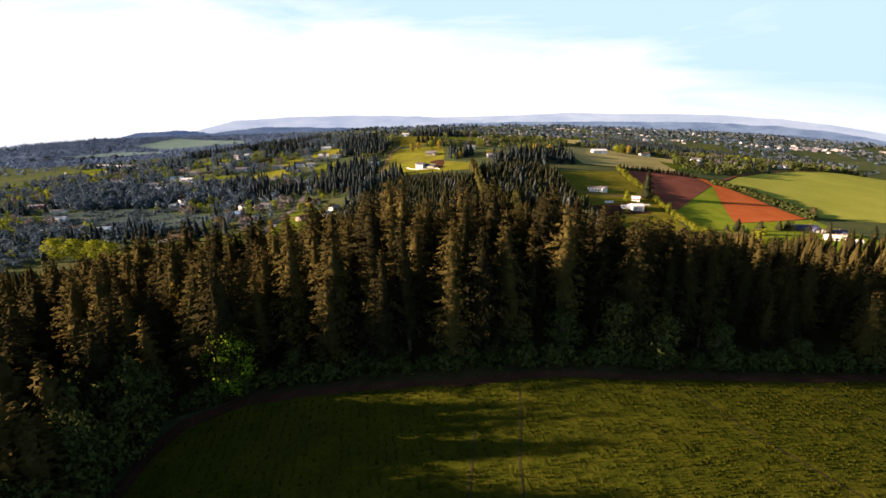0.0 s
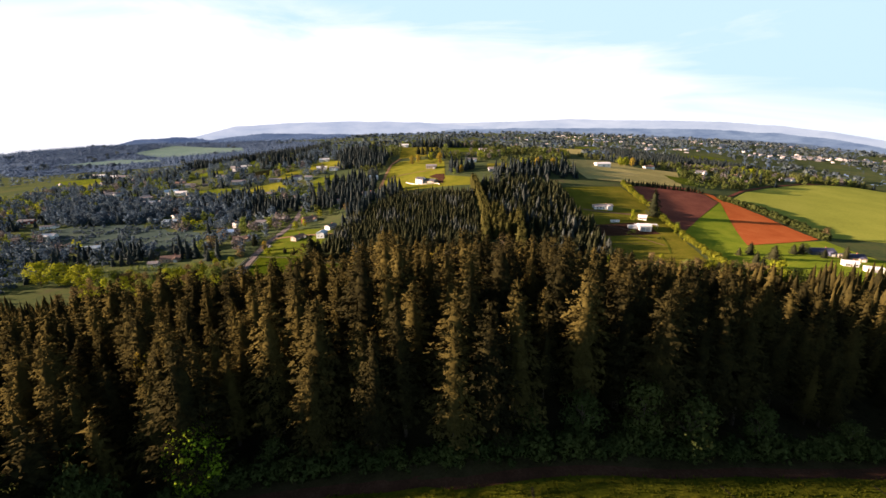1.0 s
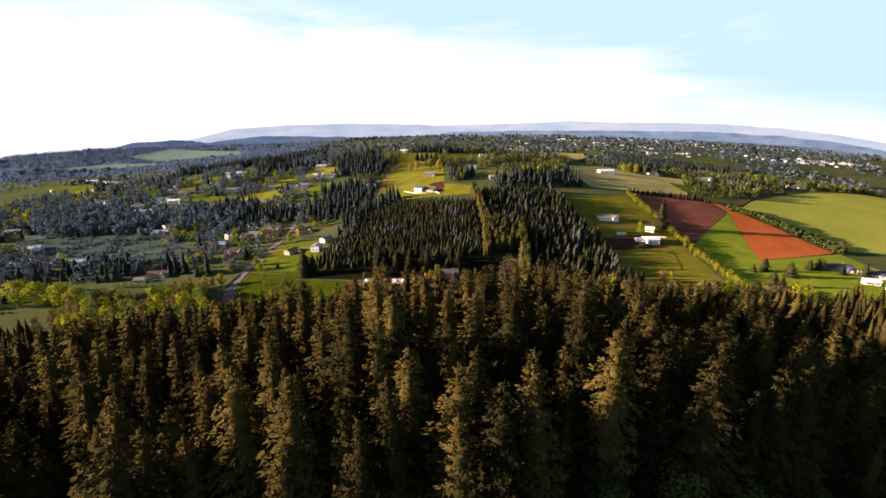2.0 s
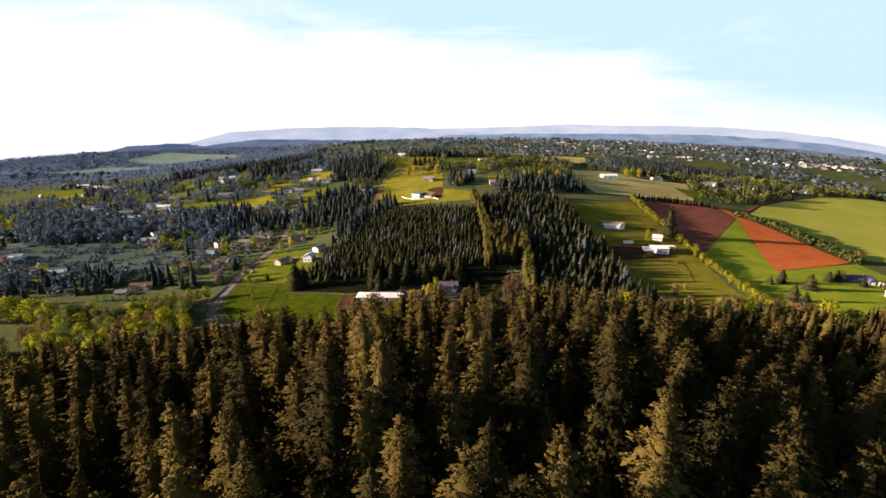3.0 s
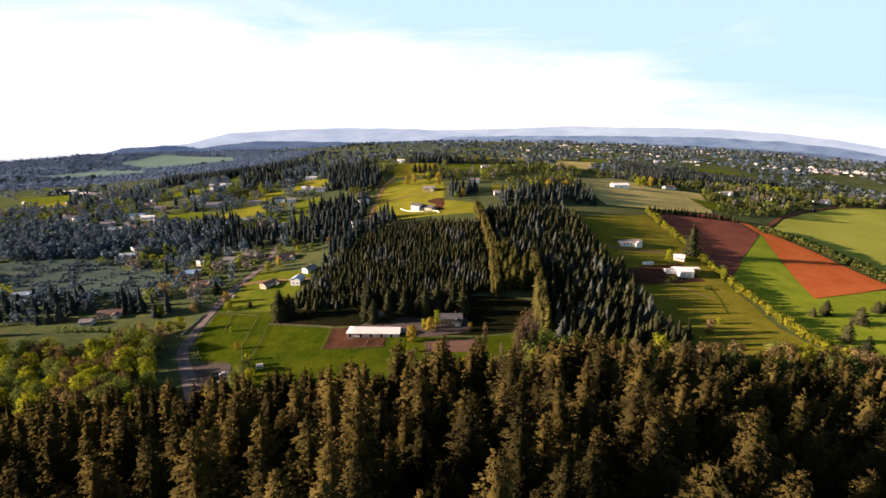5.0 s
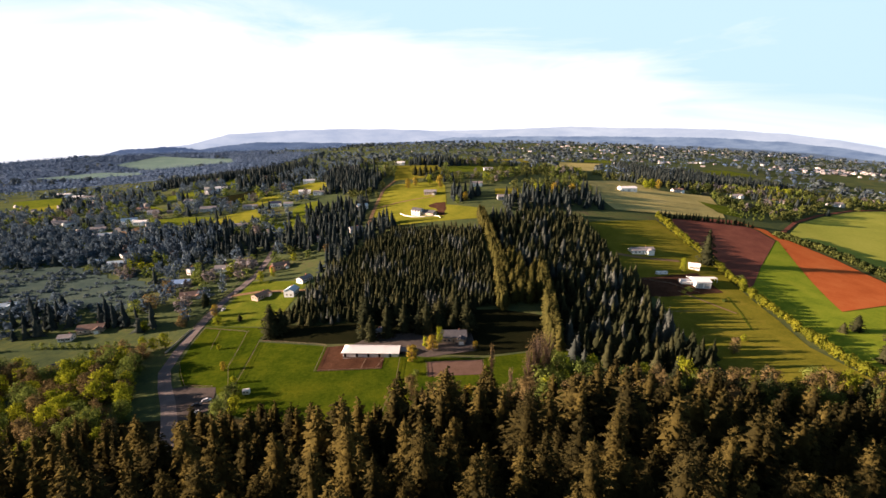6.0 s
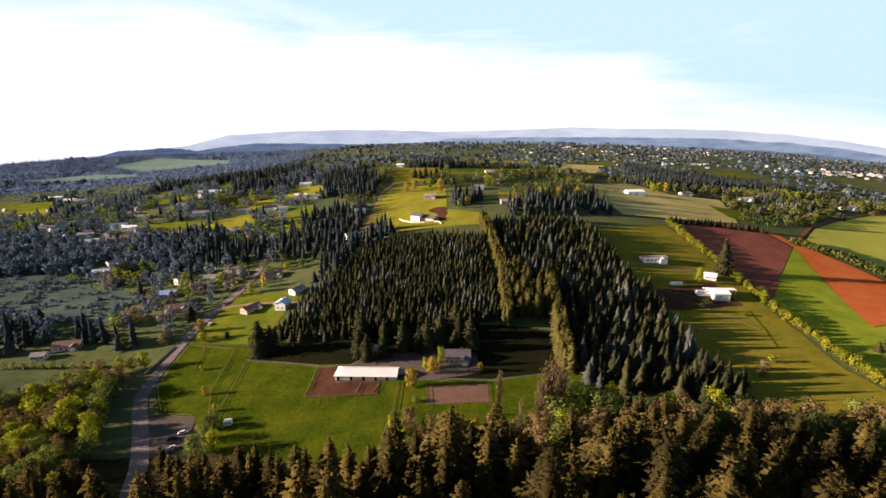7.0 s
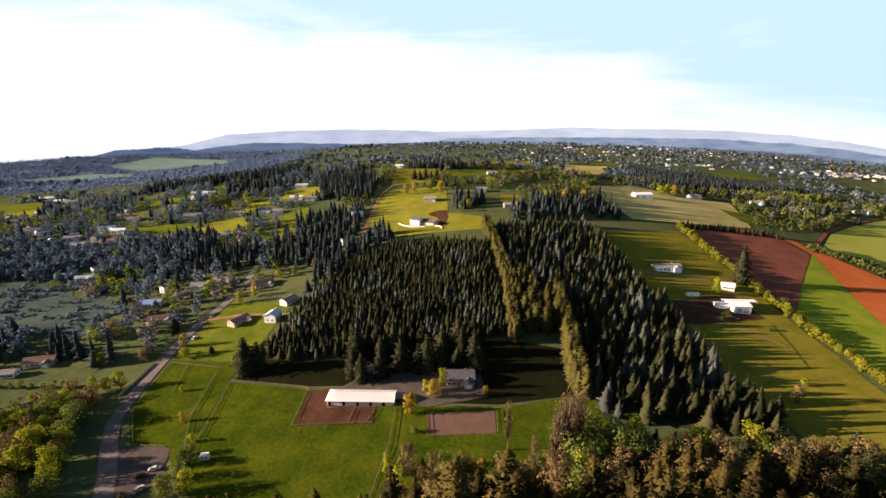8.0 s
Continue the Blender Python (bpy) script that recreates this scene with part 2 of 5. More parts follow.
def mesh_object(name, verts, tris, mat, parent=None, tint=None, smooth=False):
    verts, tris = np.asarray(verts, np.float32), np.asarray(tris, np.int32)
    facing = None
    if verts.shape[1] == 6:
        verts, facing = np.ascontiguousarray(verts[:, :3]), verts[:, 3:]
        smooth = bool(facing.any())
        facing = facing if smooth else None
    me = bpy.data.meshes.new(name)
    me.vertices.add(len(verts))
    me.vertices.foreach_set("co", verts.ravel())
    k = tris.shape[1]
    me.loops.add(tris.size)
    me.loops.foreach_set("vertex_index", tris.ravel())
    me.polygons.add(len(tris))
    me.polygons.foreach_set("loop_start", np.arange(0, tris.size, k, dtype=np.int32))
    me.polygons.foreach_set("use_smooth", np.full(len(tris), smooth))
    me.update(calc_edges=True)
    if facing is not None:
        me.normals_split_custom_set_from_vertices(facing)
    if tint is not None:
        at = me.attributes.new("tint", "FLOAT", "POINT")
        at.data.foreach_set("value", np.asarray(tint, np.float32))
    me.materials.append(mat)
    ob = new(name, me)
    ob.parent = parent
    return ob


def steps(near_a, near_b, fine, reach_a, reach_b, growth=1.12):
    """Grid lines: fine between near_a and near_b, then ever wider out to the reaches."""
    mid = list(np.arange(near_a, near_b + 0.1, fine))
    up, d = [], fine
    while (up[-1] if up else near_b) < reach_b:
        d *= growth
        up.append((up[-1] if up else near_b) + d)
    down, d = [], fine
    while (down[-1] if down else near_a) > reach_a:
        d *= growth
        down.append((down[-1] if down else near_a) - d)
    return np.array(down[::-1] + mid + up)


gx, gy = steps(-420, 420, 7, -4600, 4600), steps(30, 760, 7, -2500, 4950)
GX, GY = np.meshgrid(gx, gy)
gv = np.stack([GX.ravel(), GY.ravel(), height(GX, GY).ravel()], 1)
i0 = (np.arange(len(gy) - 1)[:, None] * len(gx) + np.arange(len(gx) - 1)[None, :]).ravel()
ground = mesh_object("ground", gv, np.stack([i0, i0 + 1, i0 + 1 + len(gx), i0 + len(gx)], 1), GRASS, smooth=True)
tagged(ground, "rolling green farmland with patchy grass", "ground", kind="structure")


def inside(poly, x, y):
    x, y = np.asarray(x, float), np.asarray(y, float)
    hit = np.zeros(x.shape, bool)
    n = len(poly)
    for i in range(n):
        (x1, y1), (x2, y2) = poly[i], poly[(i + 1) % n]
        cross = (y1 > y) != (y2 > y)
        with np.errstate(divide="ignore", invalid="ignore"):
            xs = (x2 - x1) * (y - y1) / (y2 - y1) + x1
        hit ^= cross & (x < xs)
    return hit


CLEAR = []  # plots where nothing wild grows


def drape(name, poly, mat, lift, label, category, cell=7.0, clear=True, wobble=0.0):
    """A sheet cut to a plot's outline and laid over the land."""
    bm = bmesh.new()
    pts = []
    for i, (a, b) in enumerate(poly):
        c, d = poly[(i + 1) % len(poly)]
        n = max(1, int(math.hypot(c - a, d - b) / 6)) if wobble else 1
        for j in range(n):
            f = j / n
            w = wobble * (noise.noise((a + (c - a) * f) * Vector((0.09, 0, 0)) + Vector((0, (b + (d - b) * f) * 0.09, 1.7)))) if wobble else 0
            pts.append((a + (c - a) * f + w, b + (d - b) * f + w, 0))
    bm.faces.new([bm.verts.new(p) for p in pts])
    bmesh.ops.triangulate(bm, faces=bm.faces[:])
    xs, ys = [p[0] for p in pts], [p[1] for p in pts]
    for axis, lo, hi in ((0, min(xs), max(xs)), (1, min(ys), max(ys))):
        no = Vector((1, 0, 0)) if axis == 0 else Vector((0, 1, 0))
        for v in np.arange(math.floor(lo / cell) * cell + cell, hi, cell):
            bmesh.ops.bisect_plane(bm, geom=bm.verts[:] + bm.edges[:] + bm.faces[:], plane_co=no * v, plane_no=no)
    bm.verts.ensure_lookup_table()
    X, Y = np.array([v.co.x for v in bm.verts]), np.array([v.co.y for v in bm.verts])
    Z = height(X, Y) + lift
    slope_x, slope_y = (height(X + 2, Y) - height(X - 2, Y)) / 4, (height(X, Y + 2) - height(X, Y - 2)) / 4
    for v, z in zip(bm.verts, Z):
        v.co.z = z
    for f in bm.faces:
        f.smooth = True
        f.normal_update()
        if f.normal.z < 0:
            f.normal_flip()
    me = bpy.data.meshes.new(name)
    bm.to_mesh(me)
    bm.free()
    facing = np.stack([-slope_x, -slope_y, np.ones(len(X))], 1)
    me.normals_split_custom_set_from_vertices(facing / np.linalg.norm(facing, axis=1)[:, None])
    me.materials.append(mat)
    ob = tagged(new(name, me), label, category, kind="structure")
    if clear:
        CLEAR.append(poly)
    return ob


def ribbon(points, width):
    """The outline of a strip along a line of points."""
    left, right = [], []
    for i, p in enumerate(points):
        a, b = points[max(0, i - 1)], points[min(len(points) - 1, i + 1)]
        d = Vector((b[0] - a[0], b[1] - a[1])).normalized()
        n = Vector((-d.y, d.x)) * width / 2
        left.append((p[0] + n.x, p[1] + n.y))
        right.append((p[0] - n.x, p[1] - n.y))
    return left + right[::-1]


EDGE = [(-66, -60), (-65, 70), (-65, 80), (-62, 91), (-50, 98), (-27, 101), (2, 102), (32, 105), (62, 106), (94, 108), (124, 112), (180, 118), (270, 122)]
drape("field_margin", EDGE + [(270, -60)], BROWNSOIL, 0.10, "bare brown soil margin round the crop field", "soil", wobble=1.2)
CROPEDGE = [(-62, -58), (-62, 70), (-61.5, 79), (-58.5, 88), (-48, 94.5), (-27, 98), (2, 99), (32, 102), (62, 103), (94, 104.5), (124, 108), (180, 114), (268, 118)]
drape("crop_field", CROPEDGE + [(268, -58)], CROP, 0.22, "green crop field in low evening sunlight", "field", wobble=1.2)
drape("pasture", [(-118, 378), (-75, 366), (-28, 348), (18, 343), (66, 353), (68, 300), (40, 286), (-30, 285), (-79, 290), (-103, 300), (-112, 325)], PASTURE, 0.12, "lush green pasture in front of the barn", "pasture")
drape("mown_field", [(-119, 421), (-33, 406), (36, 405), (68, 395), (66, 354), (20, 346), (-28, 351), (-45, 366), (-72, 368), (-117, 380)], DULL, 0.13, "dull green mown field behind the barn, shade painted in", "field")
drape("dirt_pen", [(-72, 364), (-71, 337), (-36, 336), (-36, 350), (-60, 352), (-60, 365)], BROWNSOIL, 0.24, "trodden brown dirt paddock beside the barn", "paddock")
drape("riding_arena", [(-12, 341), (-11, 325), (17, 325), (18, 341)], SAND, 0.26, "pinkish sand riding arena", "arena")
drape("barn_yard", [(-60, 362), (-45, 376), (14, 376), (16, 352), (-12, 346), (-28, 352)], GRAVEL, 0.25, "shaded grey gravel yard behind the barn", "yard")
ROAD = [(-108, 262), (-122, 290), (-136, 312), (-150, 332), (-161, 350), (-167, 374), (-170, 395), (-172, 419), (-172, 451), (-168, 476), (-166, 500), (-170, 540), (-178, 590)]
drape("road", ribbon(ROAD, 6.4), ROADMAT, 0.24, "worn grey country road", "road")
drape("parking_lot", [(-148, 329), (-140, 330), (-121, 326), (-110, 308), (-116, 296), (-128, 296)], GRAVEL, 0.20, "gravel parking area beside the road", "parking", wobble=2.5)
drape("paddock", [(-163, 383), (-166, 407), (-119, 397), (-118.5, 379), (-112.5, 325), (-110, 312), (-122, 327), (-140, 331), (-150, 345), (-158, 360)], PASTURE, 0.12, "fenced green paddocks beside the road", "paddock")
drape("house_lawn", [(-167, 408), (-118, 398), (-112, 470), (-163, 482)], MEADOW, 0.14, "sunlit yellow-green lawns around houses", "lawn")
drape("long_field", [(224, 592), (140, 571), (143, 505), (149, 437), (149, 409), (140, 381), (143, 352), (139, 325), (139, 286), (203, 286), (203, 351), (214, 391), (221, 434), (225, 465), (228, 510), (227, 552)], LAWN, 0.13, "long sunlit meadow streaked by tree shadows", "meadow")
drape("house_yard", [(143, 424), (148, 455), (204, 470), (206, 436), (180, 430)], BROWNSOIL, 0.25, "bare brown yard beside the white house", "yard", wobble=2)
drape("red_field", [(236, 596), (269, 610), (323, 621), (333, 591), (333, 562), (275, 496), (238, 451), (226, 442), (226, 470), (230, 520)], REDSOIL, 0.3, "ploughed dark red field", "field")
drape("green_field", [(334, 564), (273, 498), (236, 453), (224, 444), (221, 391), (210, 351), (206, 286), (345, 286), (360, 400), (366, 438), (317, 425), (272, 409), (341, 556)], FRESH, 0.14, "bright green grass field with long shadows", "field")
drape("orange_field", [(326, 620), (336, 592), (336, 562), (338, 556), (270, 407), (317, 423), (362, 441), (362, 472), (362, 522), (354, 556), (345, 580), (346, 595)], ORANGESOIL, 0.42, "bare orange-red ploughed field", "field")
drape("wheat_field", [(366, 588), (414, 637), (479, 684), (568, 735), (640, 760), (800, 800), (800, 500), (520, 420), (383, 450), (387, 499), (383, 553)], HILLGREEN, 0.3, "smooth green hill field", "field", cell=14)
drape("field_track", ribbon([(362, 592), (412, 641), (479, 690), (568, 741), (640, 766), (800, 806)], 4), REDSOIL, 0.5, "orange dirt track round the green hill field", "track", cell=14)
drape("hill_lawn", [(-83, 629), (-55, 583), (36, 583), (36, 620), (2, 640), (1, 733), (-4, 770), (-70, 764), (-85, 734), (-86, 688)], HILLGRASS, 0.18, "sunlit yellow-green hillside lawn", "lawn", cell=10)
drape("upper_lawn", [(-84, 930), (-10, 925), (0, 850), (-8, 800), (-74, 790)], LAWN, 0.35, "green hilltop lawn", "lawn", cell=14)
drape("bare_plot", [(-20, 642), (-10, 652), (1, 650), (0, 598), (-7, 600), (-9, 620)], BROWNSOIL, 0.34, "bare reddish soil round the new house", "soil", cell=10, wobble=3)
drape("dry_meadow", [(202, 794), (304, 880), (313, 768), (384, 770), (320, 627), (258, 618), (190, 618), (183, 703)], DRYGRASS, 0.3, "dry tan-green meadow on the rise", "meadow", cell=14)
drape("orange_meadow", [(-40, 1060), (80, 1100), (100, 1330), (-60, 1330)], DRYGRASS, 0.6, "tan-orange far meadow", "meadow", cell=25)
drape("far_meadow", [(85, 1100), (201, 1180), (230, 1420), (110, 1330)], LAWN, 0.6, "far green meadow", "meadow", cell=25)
for name_, poly_, mat_ in (
    ("meadow", [(-700, 866), (-813, 985), (-719, 964), (-616, 847), (-621, 819)], HILLGRASS), ("meadow", [(-296, 686), (-284, 710), (-252, 720), (-233, 688), (-250, 664), (-276, 670)], HILLGRASS),
    ("meadow", [(-268, 742), (-262, 772), (-229, 789), (-233, 761), (-255, 734)], HILLGRASS), ("meadow", [(-197, 701), (-194, 716), (-169, 726), (-160, 678), (-186, 665)], MEADOW),
    ("meadow", [(-222, 757), (-228, 808), (-203, 838), (-175, 809), (-170, 764), (-205, 754)], HILLGRASS), ("meadow", [(-452, 776), (-439, 794), (-401, 762), (-415, 749)], MEADOW),
    ("meadow", [(-398, 717), (-343, 716), (-300, 704), (-300, 692), (-328, 688), (-356, 682)], MEADOW), ("meadow", [(-340, 674), (-331, 686), (-305, 688), (-305, 672), (-318, 666)], HILLGRASS),
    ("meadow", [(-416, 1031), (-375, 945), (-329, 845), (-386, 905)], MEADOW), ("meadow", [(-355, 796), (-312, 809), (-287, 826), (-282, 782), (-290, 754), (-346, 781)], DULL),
    ("meadow", [(2, 905), (144, 977), (124, 861), (6, 839)], MEADOW), ("meadow", [(65, 703), (95, 702), (87, 654), (62, 656)], LAWN), ("meadow", [(555, 836), (760, 960), (700, 900), (509, 770)], LAWN),
    ("meadow", [(330, 705), (362, 692), (348, 636), (325, 644)], MEADOW), ("meadow", [(-210, 640), (-176, 672), (-160, 640), (-190, 622)], MEADOW), ("meadow", [(-420, 670), (-395, 690), (-360, 676), (-390, 668)], TRACK),
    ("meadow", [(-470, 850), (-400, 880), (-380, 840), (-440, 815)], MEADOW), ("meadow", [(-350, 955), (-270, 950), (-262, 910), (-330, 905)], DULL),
    ("meadow", [(-300, 1180), (-180, 1200), (-160, 1120), (-280, 1110)], MEADOW), ("meadow", [(330, 1420), (470, 1450), (520, 1380), (380, 1350)], MEADOW), ("meadow", [(620, 1300), (760, 1340), (800, 1270), (680, 1240)], MEADOW),
    ("meadow", [(303, 1055), (231, 1035), (300, 1300), (420, 1330)], DRYGRASS),
):
    drape(name_, poly_, mat_, 0.4, "small open meadow between woods and houses", "meadow", cell=14, wobble=3)
drape("hill_track", ribbon([(-80, 572), (-83, 600), (-84, 650), (-84, 690), (-83, 745), (-72, 790)], 4), TRACK, 0.4, "pale dirt drive along the hillside", "track", cell=10)
drape("hill_path", ribbon([(-84, 655), (-60, 668), (-35, 676), (-12, 680)], 2.5), TRACK, 0.42, "pale path across the hillside lawn", "track", cell=10)
drape("lawn_drive", ribbon([(-170, 456), (-150, 458), (-128, 455), (-110, 452)], 4), TRACK, 0.3, "pale dirt driveway to the blue house", "track")
drape("yard_track", ribbon([(150, 500), (172, 494), (200, 492)], 4), TRACK, 0.32, "pale dirt drive to the white bungalow", "track")
drape("meadow_path", ribbon([(172, 436), (182, 420), (193, 400)], 1.6), TRACK, 0.3, "narrow pale path across the meadow", "track")
drape("meadow_path", ribbon([(204, 428), (196, 400), (186, 374)], 1.0), MEADOW, 0.3, "narrow trodden path across the meadow", "track")
drape("ridge_woodland", [(-1150, 1250), (-1900, 1700), (-2150, 2100), (-1900, 2450), (-1300, 2500), (-800, 2400), (-560, 2150), (-520, 1500), (-760, 1300)], RIDGEFLOOR, 1.0, "woodland on the far ridge, tinted blue as haze", "woodland", cell=60, clear=False, wobble=25)
drape("lower_ridge_field", [(-1300, 1560), (-1180, 1700), (-1020, 1660), (-960, 1580), (-1120, 1520)], PALEGREEN, 2.0, "green field at the foot of the ridge, paled as haze", "field", cell=60)
drape("ridge_field", [(-1270, 1900), (-1260, 2180), (-900, 2080), (-800, 1880), (-1042, 1744)], PALEGREEN, 2.2, "green field on the far ridge, paled as haze", "field", cell=60)
drape("valley_field", [(-745, 890), (-670, 915), (-776, 1036), (-870, 1030)], MEADOW, 0.6, "sunlit valley field", "field", cell=25)
drape("left_meadow", [(-418, 487), (-486, 560), (-454, 566), (-401, 572), (-329, 539), (-268, 507), (-240, 462), (-259, 441), (-328, 470), (-382, 483)], SCRUBLAND, 0.3, "rough meadow with low scrub, tinted blue-green as haze", "meadow", cell=14, wobble=8)
drape("woodland_floor", [(-400, 40), (-68, 40), (-66, 91), (-52, 97), (-27, 100), (2, 100), (62, 104), (124, 110), (300, 118), (345, 284), (62, 296), (40, 284), (-30, 283), (-100, 296), (-112, 262), (-400, 300)], FLOOR, 0.08, "dark brown forest floor", "ground", clear=False)


# ---- plants ----
def soften(V, T, out, mix):
    """Foliage whose leaves shade partly as the rounded crown they belong to: points with their normals, and triangles turned outwards."""
    V, T, out = np.asarray(V, float), np.asarray(T), np.asarray(out, float)
    out = out / np.maximum(np.linalg.norm(out, axis=1), 1e-6)[:, None]
    flat = np.cross(V[T[:, 1]] - V[T[:, 0]], V[T[:, 2]] - V[T[:, 0]])
    away = np.sum(flat * out[T].mean(1), 1) < 0
    T = np.where(away[:, None], T[:, ::-1], T)
    flat = np.where(away[:, None], -flat, flat)
    flat /= np.maximum(np.linalg.norm(flat, axis=1), 1e-9)[:, None]
    N = np.zeros_like(V)
    for j in range(3):
        np.add.at(N, T[:, j], flat)
    N /= np.maximum(np.linalg.norm(N, axis=1), 1e-6)[:, None]
    N = N * (1 - mix) + out * mix
    N /= np.maximum(np.linalg.norm(N, axis=1), 1e-6)[:, None]
    return np.hstack([V, N]), T


def conifer(seed, high, wide, whorls, arms, sprays, ragged=0.25, bare=0.1, droop=0.28, taper=0.8, fat=1.0, core=0.42, round_off=0.62, fine=1.0):
    """Needle crown: whorls of boughs that droop low down and reach up near the top, each a frond of small flat sprays. Returns points and triangles."""
    rng = np.random.RandomState(seed)
    V, T = [], []

    def leaf(o, e, width):
        """A flat spray from o along e."""
        s = np.cross(e, (rng.normal(0, 0.5), rng.normal(0, 0.5), 1.0))
        s *= width / max(np.linalg.norm(s), 1e-6)
        k = len(V)
        V.extend([o - 0.3 * e + s, o - 0.3 * e - s, o + 0.7 * e])
        T.append((k, k + 1, k + 2))

    turn = 0.0
    for w in range(whorls):
        f = min(max((w + rng.uniform(-0.35, 0.35)) / whorls, 0), 0.985)
        z = high * (bare + (1 - bare) * f)
        reach = (wide * (1 - f) ** taper * (0.7 + 0.3 * min(1, f * 5)) + 0.03 * wide) * rng.uniform(0.85, 1.12)
        turn += 2.4
        n = max(4, int(round(arms * (0.6 + 0.5 * (1 - f)))))
        sag = droop * (1.15 - 2.0 * f)
        for j in range(n):
            a = turn + 6.283 * j / n + rng.uniform(-0.35, 0.35)
            L = reach * rng.uniform(1 - ragged * 1.6, 1 + ragged * 0.7)
            d = np.array([math.cos(a), math.sin(a), 0])
            side = np.array([-d[1], d[0], 0])
            p = np.array([0, 0, z + rng.uniform(-0.5, 0.5) * high / whorls])
            drop = L * (sag + rng.uniform(-0.1, 0.1))
            if sprays < 3:
                leaf(p + d * L * 0.55 - np.array([0, 0, drop * 0.4]), d * L * 0.75 - np.array([0, 0, drop * 0.7]), L * rng.uniform(0.2, 0.32) * fat)
            for q in range(sprays):
                g = 0.3 + 0.7 * ((q + rng.uniform(0, 1)) / sprays) ** 0.75
                o = p + d * L * g - np.array([0, 0, drop * g * (1.5 - 0.5 * g)]) + side * L * (1.1 - 0.75 * g) * 0.42 * rng.uniform(-1, 1)
                o = o + np.array([0, 0, rng.uniform(-0.012, 0.008) * high])
                ln = min(0.16 * L + 0.011 * high, 0.034 * high) * rng.uniform(0.6, 1.3) * fine
                b = a + rng.uniform(-0.95, 0.95)
                e = np.array([math.cos(b), math.sin(b), rng.uniform(-0.75, 0.3) - 0.4 * sag]) * ln
                leaf(o, e, ln * rng.uniform(0.26, 0.4) * fat)
    k = len(V)
    sides, rings = (7, 7) if sprays else (6, 5 if core else 0)
    for w in range(rings):
        f = w / rings * (0.9 if sprays else 1.0)
        reach = wide * core * ((1 - f) ** taper * (0.7 + 0.3 * min(1, f * 5)) + 0.02)
        for j in range(sides):
            a = 6.283 * (j + 0.5 * (w % 2)) / sides
            q = reach * rng.uniform(0.6, 1.3)
            V.append(np.array([math.cos(a) * q, math.sin(a) * q, high * (bare + (1 - bare) * f) - (0.5 + rng.uniform(-0.5, 0.5)) * high / rings * 0.5 * (1 if w else 0)]))
    for w in range(rings - 1):
        for j in range(sides):
            p, q = k + w * sides + j, k + w * sides + (j + 1) % sides
            T.extend([(p, q, q + sides), (p, q + sides, p + sides)])
    V.append(np.array([0, 0, high * (0.9 if sprays else 0.97)]))
    for j in range(sides if rings else 0):
        T.append((k + (rings - 1) * sides + j, k + (rings - 1) * sides + (j + 1) % sides, len(V) - 1))
    k = len(V)
    for j in range(3):
        a = j * 2.1
        V.append(np.array([math.cos(a) * wide * 0.035, math.sin(a) * wide * 0.035, high * 0.95]))
    V.append(np.array([0, 0, high * 1.02]))
    T.extend([(k, k + 1, k + 3), (k + 1, k + 2, k + 3), (k + 2, k, k + 3)])
    V = np.array(V)
    r = np.maximum(np.hypot(V[:, 0], V[:, 1]), 0.02 * wide)
    return soften(V, T, np.stack([V[:, 0] / r, V[:, 1] / r, np.full(len(V), 0.35)], 1), round_off)


def stem(high, thick, sides=6, lean=0.0, tip=0.15):
    V, T = [], []
    for i in range(4):
        f = i / 3
        r = thick * (1 - f * (1 - tip)) * (1.3 if i == 0 else 1)
        for j in range(sides):
            a = 6.283 * j / sides
            V.append((r * math.cos(a) + lean * high * f * f, r * math.sin(a), high * f - (0.6 if i == 0 else 0)))
    for i in range(3):
        for j in range(sides):
            a, b = i * sides + j, i * sides + (j + 1) % sides
            T.extend([(a, b, b + sides), (a, b + sides, a + sides)])
    return np.array(V), np.array(T)


def limb(a, b, ra, rb, sides=4):
    a, b = np.array(a, float), np.array(b, float)
    d = (b - a) / np.linalg.norm(b - a)
    s = np.cross(d, (0.3, 0.9, 0.2))
    s /= np.linalg.norm(s)
    u = np.cross(d, s)
    V = [c + r * (math.cos(6.283 * j / sides) * s + math.sin(6.283 * j / sides) * u) for c, r in ((a, ra), (b, rb)) for j in range(sides)]
    T = []
    for j in range(sides):
        k = (j + 1) % sides
        T.extend([(j, k, k + sides), (j, k + sides, j + sides)])
    return np.array(V), np.array(T)


def merge(parts):
    V, T, n = [], [], 0
    for v, t in parts:
        V.append(v if v.shape[1] == 6 else np.hstack([v, np.zeros((len(v), 3))]))
        T.append(t + n)
        n += len(v)
    return np.concatenate(V), np.concatenate(T)


